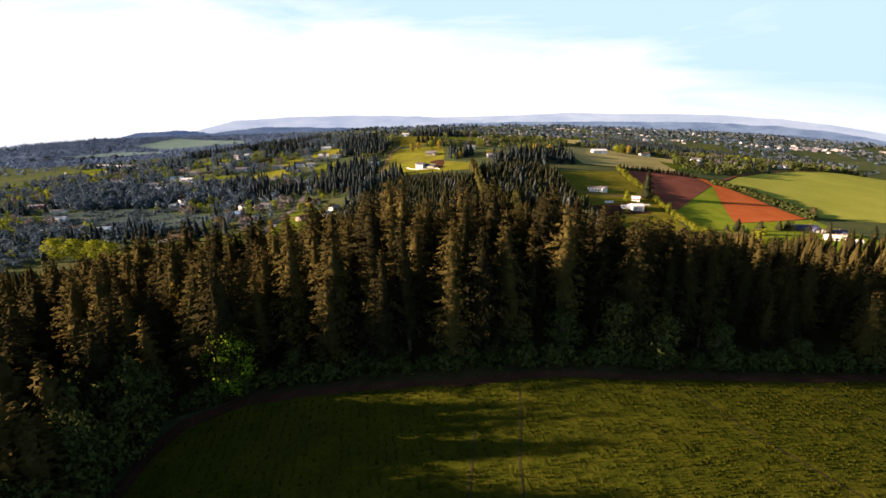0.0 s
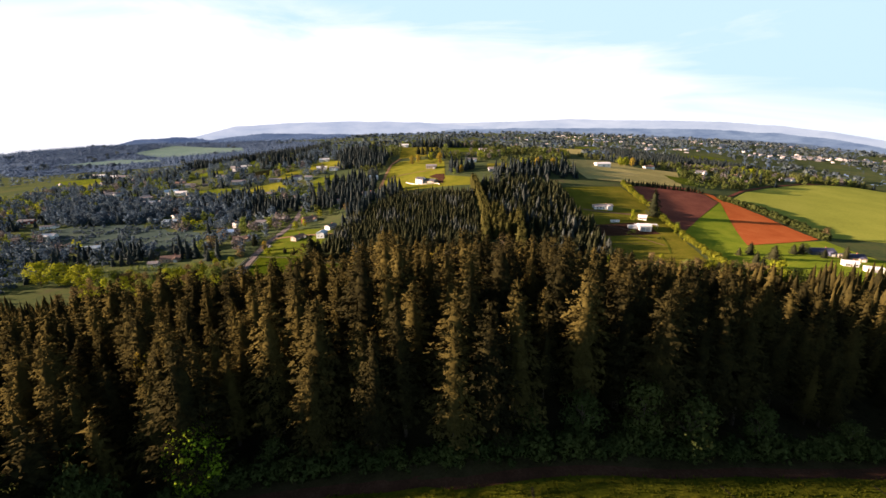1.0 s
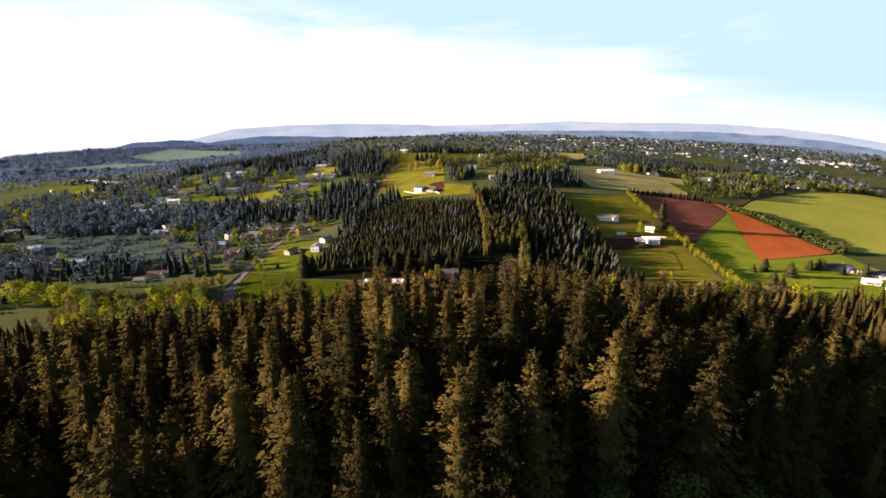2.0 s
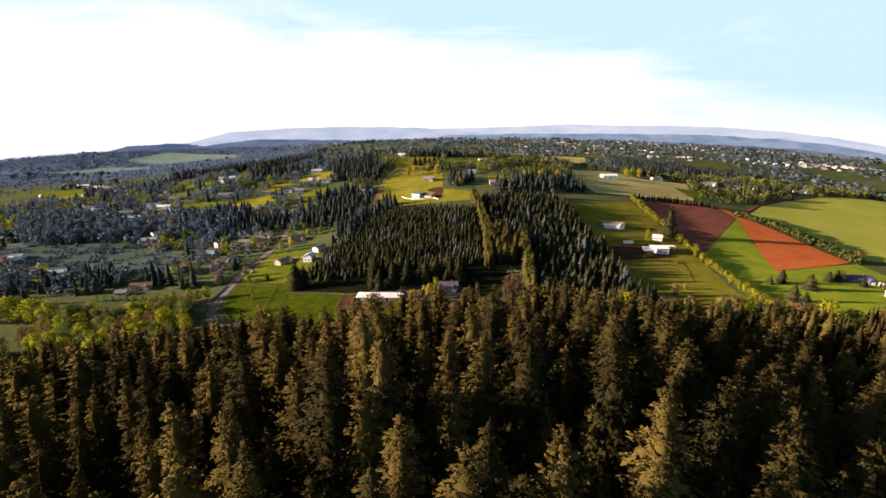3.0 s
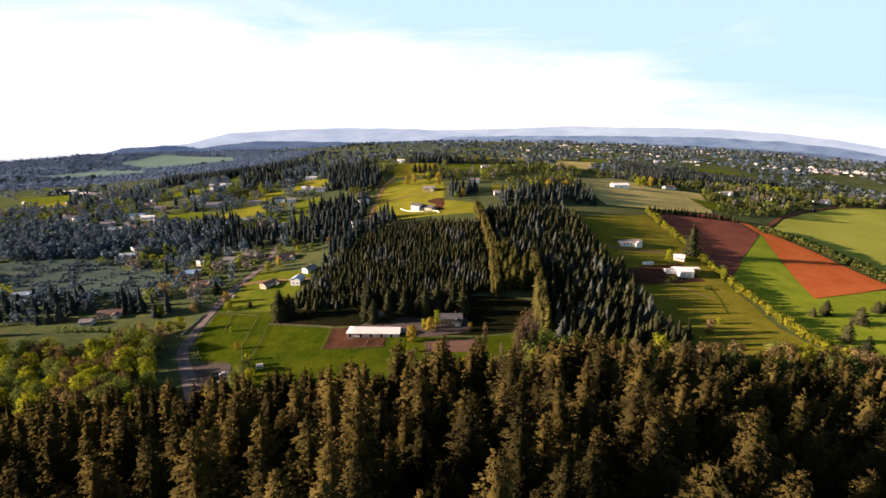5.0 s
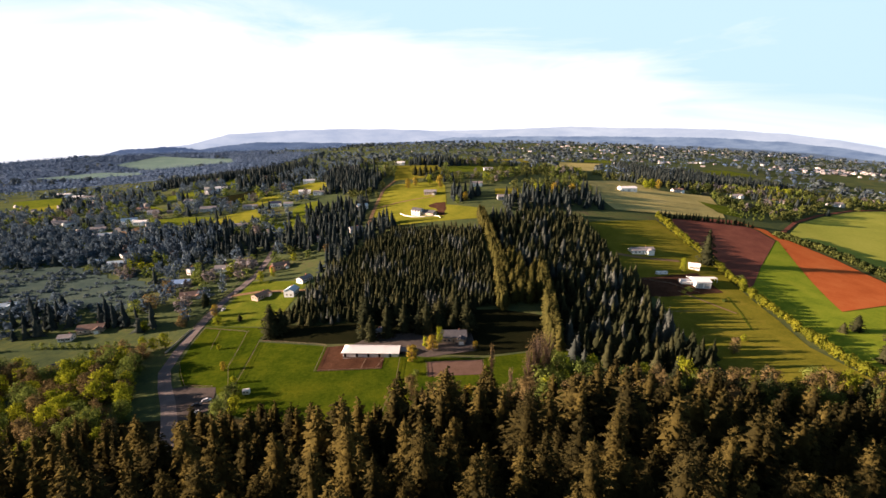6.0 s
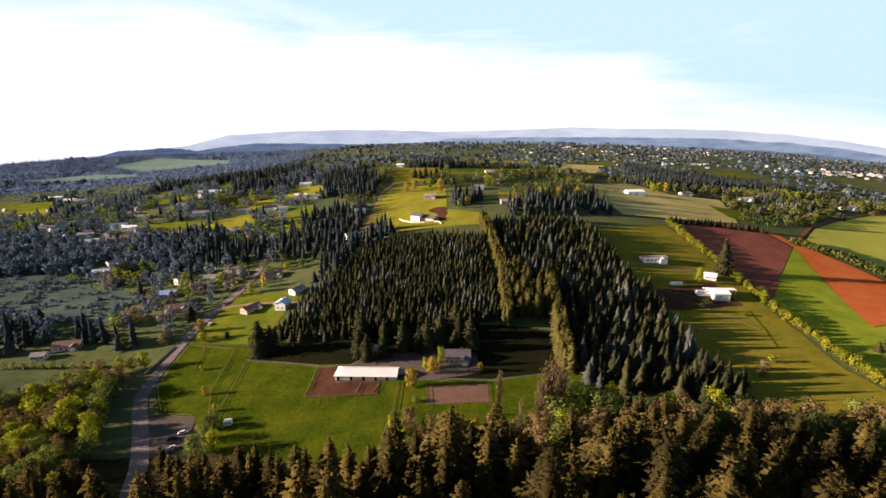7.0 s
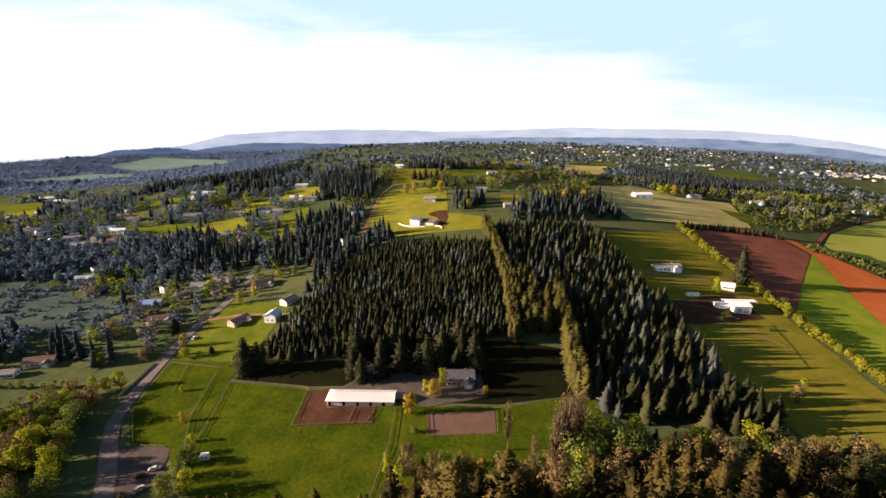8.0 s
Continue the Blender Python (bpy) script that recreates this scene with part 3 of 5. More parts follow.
def leafy(seed, high, wide, leaves, size, clumps=16, low=0.22, slim=1.0, gaps=0.5, limbs=True):
    """A broadleaf tree: trunk and limbs, and leaves on uneven clumps. Returns (wood, crown)."""
    rng = np.random.RandomState(seed)
    wood = [stem(high * 0.6, high * 0.018 + 0.06, 6, rng.uniform(-0.05, 0.05))]
    centres, radii = [], []
    for i in range(clumps):
        f = (i + 0.5) / clumps
        z = high * (low + (0.94 - low) * f)
        g = (z / high - low) / (1 - low)
        ring = wide * 0.5 * math.sin(math.pi * min(0.96, 0.18 + 0.75 * g)) * slim
        a = i * 2.4 + rng.uniform(-0.5, 0.5)
        rad = ring * rng.uniform(0.35, 0.8)
        r = wide * rng.uniform(0.15, 0.27)
        c = np.array([math.cos(a) * rad, math.sin(a) * rad, min(z, high - r * 0.7)])
        centres.append(c)
        radii.append(r)
        if limbs: wood.append(limb((0, 0, high * min(0.55, max(0.15, z / high * 0.6))), c, high * 0.008 + 0.03, 0.02))
    radii = np.array(radii)
    share = rng.choice(clumps, leaves, p=radii ** 2 / np.sum(radii ** 2))
    d = rng.normal(size=(leaves, 3))
    d /= np.linalg.norm(d, axis=1)[:, None]
    p = np.array(centres)[share] + d * (radii[share] * rng.uniform(1 - gaps, 1.15, leaves))[:, None] * np.array([1, 1, 0.85])
    n = d + rng.normal(scale=0.55, size=(leaves, 3))
    n /= np.linalg.norm(n, axis=1)[:, None]
    s = np.cross(n, rng.normal(size=(leaves, 3)))
    s /= np.linalg.norm(s, axis=1)[:, None]
    u = np.cross(n, s)
    k = size * rng.uniform(0.55, 1.25, leaves)[:, None]
    V = np.stack([p - s * k * 0.7, p + s * k * 0.4 - u * k * 0.5, p + s * k * 0.4 + u * k * 0.5], 1).reshape(-1, 3)
    T = np.arange(leaves * 3).reshape(-1, 3)
    mid = np.array([0, 0, high * (low + 0.9) / 2])
    o = (p - mid) / np.linalg.norm(p - mid, axis=1)[:, None]
    return merge(wood), soften(V, T, np.repeat(0.55 * d + 0.6 * o, 3, 0), 0.72)


def tree_thing(name, wood, crown, mat, label, category, group="", tint=0.0):
    """A tree as a thing: an Empty with its trunk and its crown."""
    ob = new(name)
    mesh_object("trunk", *wood, BARK, ob)
    mesh_object("crown", *crown, mat, ob, np.full(len(crown[0]), tint))
    return tagged(ob, label, category, group)


def plant_at(x, y, scale=1.0, turn=0.0, sink=0.0):
    return Matrix.LocRotScale((x, y, ground_at(x, y) - sink), Euler((0, 0, turn)), None)


def scatter(name, shapes, spots, mat, label, category, kind="stuff"):
    """One joined object of many plants: spots are x, y, height scale, width scale."""
    if not len(spots):
        return None
    rng = np.random.RandomState(len(spots))
    spots = np.asarray(spots, float)
    z = height(spots[:, 0], spots[:, 1])
    V, T, C, n = [], [], [], 0
    pick = rng.randint(0, len(shapes), len(spots))
    for k, (v, t) in enumerate(shapes):
        m = np.where(pick == k)[0]
        if not len(m):
            continue
        a = rng.uniform(0, 6.283, len(m))
        c, s = np.cos(a)[:, None], np.sin(a)[:, None]
        w, h = spots[m, 3][:, None], spots[m, 2][:, None]
        v = v if v.shape[1] == 6 else np.hstack([v, np.zeros((len(v), 3))])
        P = np.stack([(v[None, :, 0] * c - v[None, :, 1] * s) * w + spots[m, 0][:, None],
                      (v[None, :, 0] * s + v[None, :, 1] * c) * w + spots[m, 1][:, None],
                      v[None, :, 2] * h + z[m][:, None] - 0.15,
                      v[None, :, 3] * c - v[None, :, 4] * s, v[None, :, 3] * s + v[None, :, 4] * c, v[None, :, 5] + 0 * c], 2)
        V.append(P.reshape(-1, 6))
        T.append((t[None] + (np.arange(len(m)) * len(v))[:, None, None]).reshape(-1, 3) + n)
        C.append(np.repeat(rng.uniform(0, 1, len(m)), len(v)))
        n += len(m) * len(v)
    ob = mesh_object(name, np.concatenate(V), np.concatenate(T), mat, None, np.concatenate(C))
    return tagged(ob, label, category, kind=kind)


def open_ground(x, y):
    ok = np.ones(np.shape(x), bool)
    for poly in CLEAR:
        ok &= ~inside(poly, x, y)
    return ok


def grid_spots(x0, x1, y0, y1, gap, jitter, seed):
    rng = np.random.RandomState(seed)
    X, Y = np.meshgrid(np.arange(x0, x1, gap), np.arange(y0, y1, gap))
    X = X + rng.uniform(-jitter, jitter, X.shape) * gap
    Y = Y + rng.uniform(-jitter, jitter, Y.shape) * gap
    return X.ravel(), Y.ravel()


def fuzz(x, y, size, seed=0.0):
    """Smooth noise between about -1 and 1."""
    return np.array([noise.noise(Vector((a / size, b / size, seed))) for a, b in zip(x, y)])

# houses: x, y, turn, length, width, eaves, wall, roof
HOUSES = [
    (-230, 492, 12, 15, 9, 3.2, "grey", "blue"), (-119, 447, 80, 9, 8, 4.6, "pale", "lightblue"), (-143, 448, 62, 13, 7, 2.8, "tan", "brown"),
    (-116, 471, 60, 11, 7, 3.0, "white", "grey"), (-204, 462, 20, 17, 9, 2.9, "tan", "brown"), (-249, 413, 15, 16, 9, 3.0, "tan", "brown"),
    (-222, 360, 25, 17, 11, 3.0, "white", "navy"), (-257, 400, 10, 8, 6, 2.8, "white", "grey"), (-206, 520, 8, 13, 8, 3.0, "white", "grey"),
    (-236, 520, 70, 6, 5, 5.0, "white", "grey"), (-186, 524, 5, 18, 9, 3.0, "tan", "grey"), (-148, 508, 30, 14, 9, 3.2, "tan", "brown"),
    (-795, 1068, 5, 26, 12, 4.5, "white", "white"), (-699, 987, 10, 22, 12, 4.2, "white", "white"), (-614, 912, 80, 12, 9, 4.5, "white", "white"), (-660, 960, 5, 24, 11, 4.0, "white", "grey"),
    (-419, 712, 30, 18, 11, 4.6, "white", "lightblue"), (-398, 703, 5, 16, 9, 3.6, "white", "white"), (-530, 733, 8, 20, 10, 3.4, "grey", "grey"), (-509, 722, 70, 12, 9, 4.5, "white", "grey"),
    (-360, 854, 15, 17, 10, 4.2, "white", "white"), (-372, 840, 70, 14, 9, 3.6, "white", "grey"), (-377, 789, 5, 15, 9, 3.2, "white", "grey"), (-325, 738, 12, 20, 11, 3.4, "grey", "grey"),
    (-417, 664, 10, 28, 9, 2.6, "white", "white"), (-467, 675, 25, 24, 9, 2.6, "pale", "lightblue"), (-445, 690, 10, 18, 9, 3.0, "grey", "grey"), (-211, 832, 10, 17, 9, 3.4, "white", "white"),
    (-199, 766, 10, 16, 9, 4.2, "white", "white"), (-177, 757, 0, 14, 8, 3.4, "white", "grey"), (-228, 726, 20, 15, 9, 4.2, "white", "navy"), (-208, 719, 5, 11, 8, 3.6, "white", "grey"),
    (-263, 728, 8, 18, 9, 3.0, "tan", "grey"), (-246, 656, 5, 16, 9, 3.0, "white", "grey"), (-437, 771, 5, 15, 9, 3.2, "tan", "brown"), (-409, 749, 12, 14, 9, 3.2, "grey", "grey"),
    (-100, 664, 20, 12, 9, 4.5, "white", "lightblue"), (-94, 583, 30, 13, 9, 3.4, "grey", "grey"), (-133, 571, 5, 11, 8, 3.2, "white", "grey"), (-455, 617, 20, 20, 10, 3.2, "grey", "grey"),
    (-365, 578, 5, 9, 4, 2.6, "white", "white"), (-338, 566, 15, 15, 8, 2.8, "grey", "lightblue"), (-345, 590, 60, 8, 6, 3.0, "white", "grey"),
    (70, 650, 3, 16, 9, 3.2, "grey", "grey"), (43, 727, 0, 15, 9, 3.4, "white", "grey"), (-18, 695, -5, 15, 10, 3.2, "tan", "grey"),
    (-79, 947, 0, 18, 9, 4.0, "white", "white"), (72, 865, 4, 14, 9, 3.6, "white", "grey"), (342, 782, 8, 15, 9, 3.2, "white", "brown"), (431, 785, 0, 18, 9, 3.4, "white", "grey"),
    (476, 766, -20, 22, 9, 3.4, "white", "brown"), (570, 772, 0, 20, 9, 3.4, "white", "grey"), (173, 506, 3, 20, 8, 3.0, "white", "grey"),
    (206, 479, -25, 8, 6, 3.4, "white", "white"), (318, 386, -8, 18, 10, 3.2, "navyw", "navy"), (330, 369, -15, 15, 9, 3.0, "tan", "navy"),
    (307, 345, -20, 9, 6, 3.0, "white", "white"), (-457, 524, 10, 17, 9, 3.8, "white", "white"), (-492, 569, 20, 20, 5, 2.8, "white", "grey"),
    (-546, 598, 10, 18, 8, 3.2, "red", "grey"), (-361, 466, 20, 17, 8, 3.2, "white", "lightblue"),
    (3, 367, 0, 15, 10, 3.4, "tan", "slate"), (-44, 377, 25, 7, 5, 2.6, "grey", "grey"),
]
HOUSE_SPOTS = [(h[0], h[1]) for h in HOUSES] + [(194, 448), (246, 727), (-30, 612), (172, 463)]

# near forest on the hill
FOREST = [(-330, -50), (-69, -50), (-69, 90), (-54, 103), (-27, 107), (2, 113), (32, 116), (62, 116), (124, 122), (270, 128), (330, 150), (335, 280), (205, 282), (140, 284), (64, 288), (38, 280), (-30, 279), (-82, 284), (-106, 290), (-118, 270), (-150, 290), (-330, 300)]
fx, fy = grid_spots(-420, 340, -120, 300, 8.6, 0.5, 3)
keep = inside(FOREST, fx, fy) & ~inside(ribbon(ROAD, 10), fx, fy) & (fuzz(fx, fy, 17, 40.0) > -0.42)
fx, fy = fx[keep], fy[keep]
rng = np.random.RandomState(11)
canopy = np.clip(41 - np.where(fx > 8, 0.17, 0.11) * np.maximum(0, np.abs(fx - 8) - 42), 26, 41) * np.where(fx > -20, np.interp(fy, (200, 245, 278), (1.0, 0.95, 0.72)), np.interp(fy, (200, 245, 278), (1.0, 0.82, 0.5)))
fh = rng.uniform(0.5, 1.04, len(fx)) ** 0.8 * canopy / 33
near = (np.abs(fx + 4) < 110) & (fy > 100) & (fy < 235)
order = np.argsort(np.hypot((fx - 2) / 1.2, fy - 140))
things = [i for i in order if near[i]][:296]
is_thing = np.zeros(len(fx), bool)
is_thing[things] = True
NEARFIR = [conifer(s, 33, w, 29, 7, 19, ragged=0.28, taper=t, fat=1.0, core=0.4, bare=0.22, fine=0.78) for s, w, t in ((1, 7.4, 0.72), (2, 8.0, 0.66), (3, 7.0, 0.8), (4, 8.4, 0.68), (5, 7.6, 0.75))]
MIDFIR = [conifer(s, 33, w, 22, 8, 4, ragged=0.27, taper=t, fat=1.35, core=0.5, bare=0.2, fine=1.5) for s, w, t in ((11, 7.4, 0.72), (12, 8.0, 0.66), (13, 7.0, 0.78), (14, 7.8, 0.7))]
LOWFIR = [conifer(s, 33, w, 12, 7, 0, ragged=0.35, taper=0.85, fat=1.1, core=0.6) for s, w in ((21, 7.6), (22, 8.6), (23, 7.0))]
protos = [tree_thing("fir_tree", stem(24, 0.42, tip=0.3), c, FIR, "tall dark green fir in the hill forest", "tree", "forest firs", 0.2 * i) for i, c in enumerate(NEARFIR)]
used = set()
fir_spots = [(fx[i], fy[i], fh[i]) for i in things] + [(-16, 107.5, 0.98), (2, 107, 1.02), (9, 109, 1.12), (121, 116.5, 0.74)]
for i, (x, y, s) in enumerate(fir_spots):
    p = protos[i % 5]
    m = Matrix.LocRotScale((x, y, ground_at(x, y) - 0.3), Euler((rng.normal(0, 0.02), rng.normal(0, 0.02), rng.uniform(0, 6.28))), None)
    if p.name not in used:
        used.add(p.name)
        ob = p
    else:
        ob = copy_thing(p, m)
    ob.matrix_basis = m @ Matrix.Diagonal((s * rng.uniform(0.8, 1.2), s * rng.uniform(0.8, 1.2), s, 1))
close = (np.abs(fx) < 170) & (fy > 15) & (fy < 300) & ~is_thing
rest = ~close & ~is_thing
scatter("forest", MIDFIR, np.stack([fx, fy, fh, fh * rng.uniform(0.8, 1.25, len(fx))], 1)[close], FIR, "dense dark conifer forest on the hill", "forest")
scatter("forest_edge", LOWFIR, np.stack([fx, fy, fh, fh * rng.uniform(0.85, 1.2, len(fx))], 1)[rest], FIR, "dense conifer forest at the side of the hill", "forest")

# dark broadleaf belt along the west side of the crop field
bx_, by_ = grid_spots(-90, -62, 5, 100, 5.5, 0.45, 71)
k = ~inside(EDGE + [(270, -60)], bx_, by_) & (np.hypot(bx_ + 54, by_ - 101) > 14)
scatter("edge_wood", [merge(leafy(s, 10, 8, 900, 0.55, 16, 0.06, limbs=False)) for s in (101, 102)], np.stack([bx_, by_, rng.uniform(1.0, 1.9, len(bx_)), rng.uniform(0.9, 1.4, len(bx_))], 1)[k], GREY, "dark leafy trees along the field's edge", "woods")

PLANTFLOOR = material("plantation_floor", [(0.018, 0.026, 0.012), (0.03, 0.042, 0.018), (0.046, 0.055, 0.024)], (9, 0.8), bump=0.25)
# tree farm stands
FARM_WEST = [(-112, 400), (-99, 481), (-53, 566), (34, 550), (34, 410), (20, 408), (-20, 402), (-60, 394), (-90, 394)]
FARM_EAST = [(48, 588), (139, 588), (141, 505), (146, 437), (136, 384), (137, 342), (134, 316), (64, 335), (74, 395), (82, 450), (50, 482)]
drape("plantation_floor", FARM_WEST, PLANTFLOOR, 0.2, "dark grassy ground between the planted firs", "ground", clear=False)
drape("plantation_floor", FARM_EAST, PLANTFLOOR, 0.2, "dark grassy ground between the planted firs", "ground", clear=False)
FARMFIR = [conifer(s, 10, w, 10, 6, 1, ragged=0.2, bare=0.02, droop=0.2, taper=0.95, fat=1.2, core=0.6, round_off=0.66) for s, w in ((31, 3.3), (32, 3.7), (33, 3.0))]
wx, wy = grid_spots(-150, 150, -150, 150, 4.6, 0.27, 5)
wx, wy = -40 + wx * math.cos(0.5) - wy * math.sin(0.5), 480 + wx * math.sin(0.5) + wy * math.cos(0.5)
k = inside(FARM_WEST, wx, wy)
wx, wy = wx[k], wy[k]
gapn = fuzz(wx, wy, 14, 2.0)
k = gapn > -0.55
wx, wy, gapn = wx[k], wy[k], gapn[k]
sz = 0.98 + 0.24 * fuzz(wx, wy, 30, 4.0) + rng.uniform(-0.22, 0.22, len(wx))
pale = fuzz(wx, wy, 22, 9.0) + rng.uniform(-0.25, 0.25, len(wx)) > 0.33
W = np.stack([wx, wy, sz, sz * rng.uniform(0.9, 1.15, len(wx))], 1)
scatter("fir_plantation", FARMFIR, W[~pale], SPRUCE, "planted rows of young dark green firs", "plantation")
scatter("pale_fir_plantation", FARMFIR, W[pale], BLUEFIR, "planted young firs with pale needles", "plantation")
ex, ey = grid_spots(44, 150, 314, 590, 6.4, 0.42, 6)
k = inside(FARM_EAST, ex, ey) & (fuzz(ex, ey, 16, 3.0) > -0.5)
ex, ey = ex[k], ey[k]
sz = 1.32 + 0.34 * fuzz(ex, ey, 25, 6.0) + rng.uniform(-0.35, 0.35, len(ex))
pale = fuzz(ex, ey, 25, 12.0) + rng.uniform(-0.3, 0.3, len(ex)) > 0.25
W = np.stack([ex, ey, sz, sz * rng.uniform(0.9, 1.2, len(ex))], 1)
scatter("mixed_plantation", FARMFIR, W[~pale], SPRUCE, "dense stand of dark young firs", "plantation")
scatter("pale_mixed_plantation", FARMFIR, W[pale], BLUEFIR, "dense stand of pale young firs", "plantation")


def along(points, gap, seed, side=0.0):
    rng = np.random.RandomState(seed)
    out = []
    for (a, b), (c, d) in zip(points, points[1:]):
        n = max(1, int(math.hypot(c - a, d - b) / gap))
        for j in range(n):
            f = (j + rng.uniform(0.2, 0.8)) / n
            out.append((a + (c - a) * f + rng.uniform(-side, side), b + (d - b) * f + rng.uniform(-side, side)))
    return np.array(out)


def sized(spots, low, high, seed, fat=1.0):
    rng = np.random.RandomState(seed)
    h = rng.uniform(low, high, len(spots))
    return np.column_stack([spots, h, h * fat * rng.uniform(0.85, 1.2, len(spots))])


# windbreak rows between the stands
ROWFIR = [conifer(s, 10, 2.3, 14, 7, 1, ragged=0.24, bare=0.02, taper=0.5, fat=1.3, core=0.6) for s in (41, 42, 43)]
scatter("windbreak_row", ROWFIR, sized(along([(37, 592), (43, 479), (37, 404)], 0.6, 1, 3.0), 1.15, 1.5, 2), ROWGREEN, "tall narrow windbreak row of conifers", "windbreak")
scatter("windbreak_row", ROWFIR, sized(along([(74, 450), (67, 395), (60, 353)], 0.6, 3, 3.0), 1.3, 1.8, 4), ROWGREEN, "tall narrow windbreak row of conifers", "windbreak")

# hedges
FARBUSH = [leafy(s, 4, 4.2, 80, 1.1, 6, 0.1)[1] for s in (57, 58)]
BUSH = [leafy(s, 4, 4.2, 240, 0.52, 9, 0.1)[1] for s in (51, 52, 53)]
SMALLTREE = [merge(leafy(s, 10, 8, 110, 1.45, 9, 0.08, limbs=False)) for s in (54, 55, 56)]
scatter("hedge", BUSH, sized(along([(231, 607), (229, 556), (231, 515), (227, 463), (223, 428), (218, 387), (209, 351), (204.5, 318), (203.5, 286)], 1.7, 5, 2.0), 0.8, 1.75, 6, 0.9), HEDGELEAF, "bright yellow-green hedge between fields", "hedge")
scatter("dark_hedge", LOWFIR, sized(along([(232, 602), (290, 604), (334, 600)], 3.0, 7, 1.5), 0.2, 0.3, 8, 1.4), SPRUCE, "dark evergreen hedge along the red field", "hedge")
scatter("scrub_strip", FARBUSH, sized(along([(347, 576), (370, 545), (375, 495), (370, 440)], 0.7, 9, 5), 1.0, 1.7, 10), GREY, "dark scrub strip along the orange field", "hedge")
scatter("undergrowth", BUSH, sized(along([(p[0], p[1] + 4) for p in EDGE[3:]], 1.0, 11, 2.0), 0.7, 1.5, 12), GREY, "pale green undergrowth at the forest edge", "shrubs")

# crop plants in the near field
TRAMS = [[(18.5, 99), (18, 92), (15, 75), (12, 40)], [(6.5, 84), (4, 64), (1, 30)], [(60, 101), (68, 80), (84, 50)], [(96, 103), (100, 80), (112, 55)]]
for t_ in TRAMS:
    drape("tramline", ribbon(t_, 0.5), FLOOR, 0.26, "narrow bare wheel track through the crop", "track", clear=False)
tx, ty = np.meshgrid(np.arange(-62, 170, 1.9), np.arange(45, 116, 0.55))
crng = np.random.RandomState(44)
tx, ty = (tx + crng.normal(0, 0.14, tx.shape) - 0.18 * (ty - 80)).ravel(), (ty + crng.uniform(-0.3, 0.3, ty.shape)).ravel()
k = inside(CROPEDGE + [(268, -58)], tx, ty)
for t_ in TRAMS:
    k &= ~inside(ribbon(t_, 1.1), tx, ty)
k &= fuzz(tx, ty, 2.2, 8.0) + 0.6 * fuzz(tx, ty, 9, 15.0) > -0.45
TUFT = []
for s in (91, 92, 93):
    r_ = np.random.RandomState(s)
    v_, t2 = [], []
    for j in range(5):
        a_ = j * 1.257 + r_.uniform(-0.4, 0.4)
        d_ = np.array([math.cos(a_), math.sin(a_), 0])
        o_ = d_ * r_.uniform(0.0, 0.3)
        s_ = np.array([-d_[1], d_[0], 0]) * 0.22
        v_ += [o_ - s_, o_ + s_, o_ + d_ * r_.uniform(0.1, 0.5) + np.array([0, 0, r_.uniform(0.5, 0.95)])]
        t2.append((3 * j, 3 * j + 1, 3 * j + 2))
    TUFT.append(soften(v_, t2, np.tile((0, 0, 1.0), (len(v_), 1)), 0.8))
n_ = int(k.sum())
scatter("crop", TUFT, np.column_stack([tx[k], ty[k], rng.uniform(0.6, 1.25, n_), rng.uniform(0.8, 1.4, n_)]), CROPLEAF, "green crop plants in rows", "crop")

# woods and single trees of the middle distance
GROVEFIR = [conifer(s, 33, w, 8, 5, 0, ragged=0.42, bare=0.04, taper=t, fat=1.3, core=0.55) for s, w, t in ((24, 8.0, 0.8), (25, 9.0, 0.7), (26, 7.4, 0.95), (27, 8.6, 0.75))]
GROVES = [
    [(-190, 760), (-95, 720), (-90, 800), (-110, 850), (-190, 920)],
    [(330, 850), (440, 900), (760, 1060), (700, 1150), (430, 1300), (380, 1050)],
    [(-90, 590), (-95, 690), (-165, 690), (-180, 600), (-130, 560)],
    [(-300, 604), (-308, 655), (-268, 655), (-233, 622), (-160, 582), (-119, 564), (-79, 566), (-70, 532), (-105, 530), (-140, 545), (-190, 548), (-240, 562)],
    [(4, 640), (32, 642), (48, 680), (4, 700)],
    [(60, 600), (185, 615), (175, 680), (70, 650)],
    [(-560, 980), (-300, 930), (-240, 1000), (-300, 1100), (-560, 1090)],
    [(-262, 418), (-205, 398), (-200, 412), (-262, 436)],
    [(-286, 403), (-264, 404), (-295, 441), (-317, 444)],
    [(-345, 867), (-360, 915), (-237, 850), (-225, 815)],
    [(-60, 880), (40, 900), (40, 960), (-60, 965)],
    [(-110, 476), (-98, 482), (-53, 568), (-50, 590), (-75, 600), (-112, 520)],
]
gvx, gvy = grid_spots(-640, 800, 380, 1320, 8.8, 0.48, 25)
k = np.zeros(len(gvx), bool)
for g in GROVES:
    k |= inside(g, gvx, gvy)
k &= open_ground(gvx, gvy)
G = np.stack([gvx, gvy, rng.uniform(0.3, 0.68, len(gvx)), rng.uniform(0.45, 0.75, len(gvx))], 1)[k]
scatter("conifer_grove", GROVEFIR, G, MIDFIRS, "dark conifer groves between the farms", "woods")
mx, my = grid_spots(-700, 760, 300, 1000, 11, 0.47, 15)
blocked = inside(FARM_WEST, mx, my) | inside(FARM_EAST, mx, my) | inside(FOREST, mx, my) | inside(ribbon(ROAD, 14), mx, my)
for g in GROVES:
    blocked |= inside(g, mx, my)
blocked |= ((mx > -125) & (mx < 430) & (my < 640)) | ((mx > -330) & (my < 400))
k = open_ground(mx, my) & ~blocked
for hx_, hy_ in HOUSE_SPOTS:
    k &= np.hypot(mx - hx_, my - hy_) > 13
mx, my = mx[k], my[k]
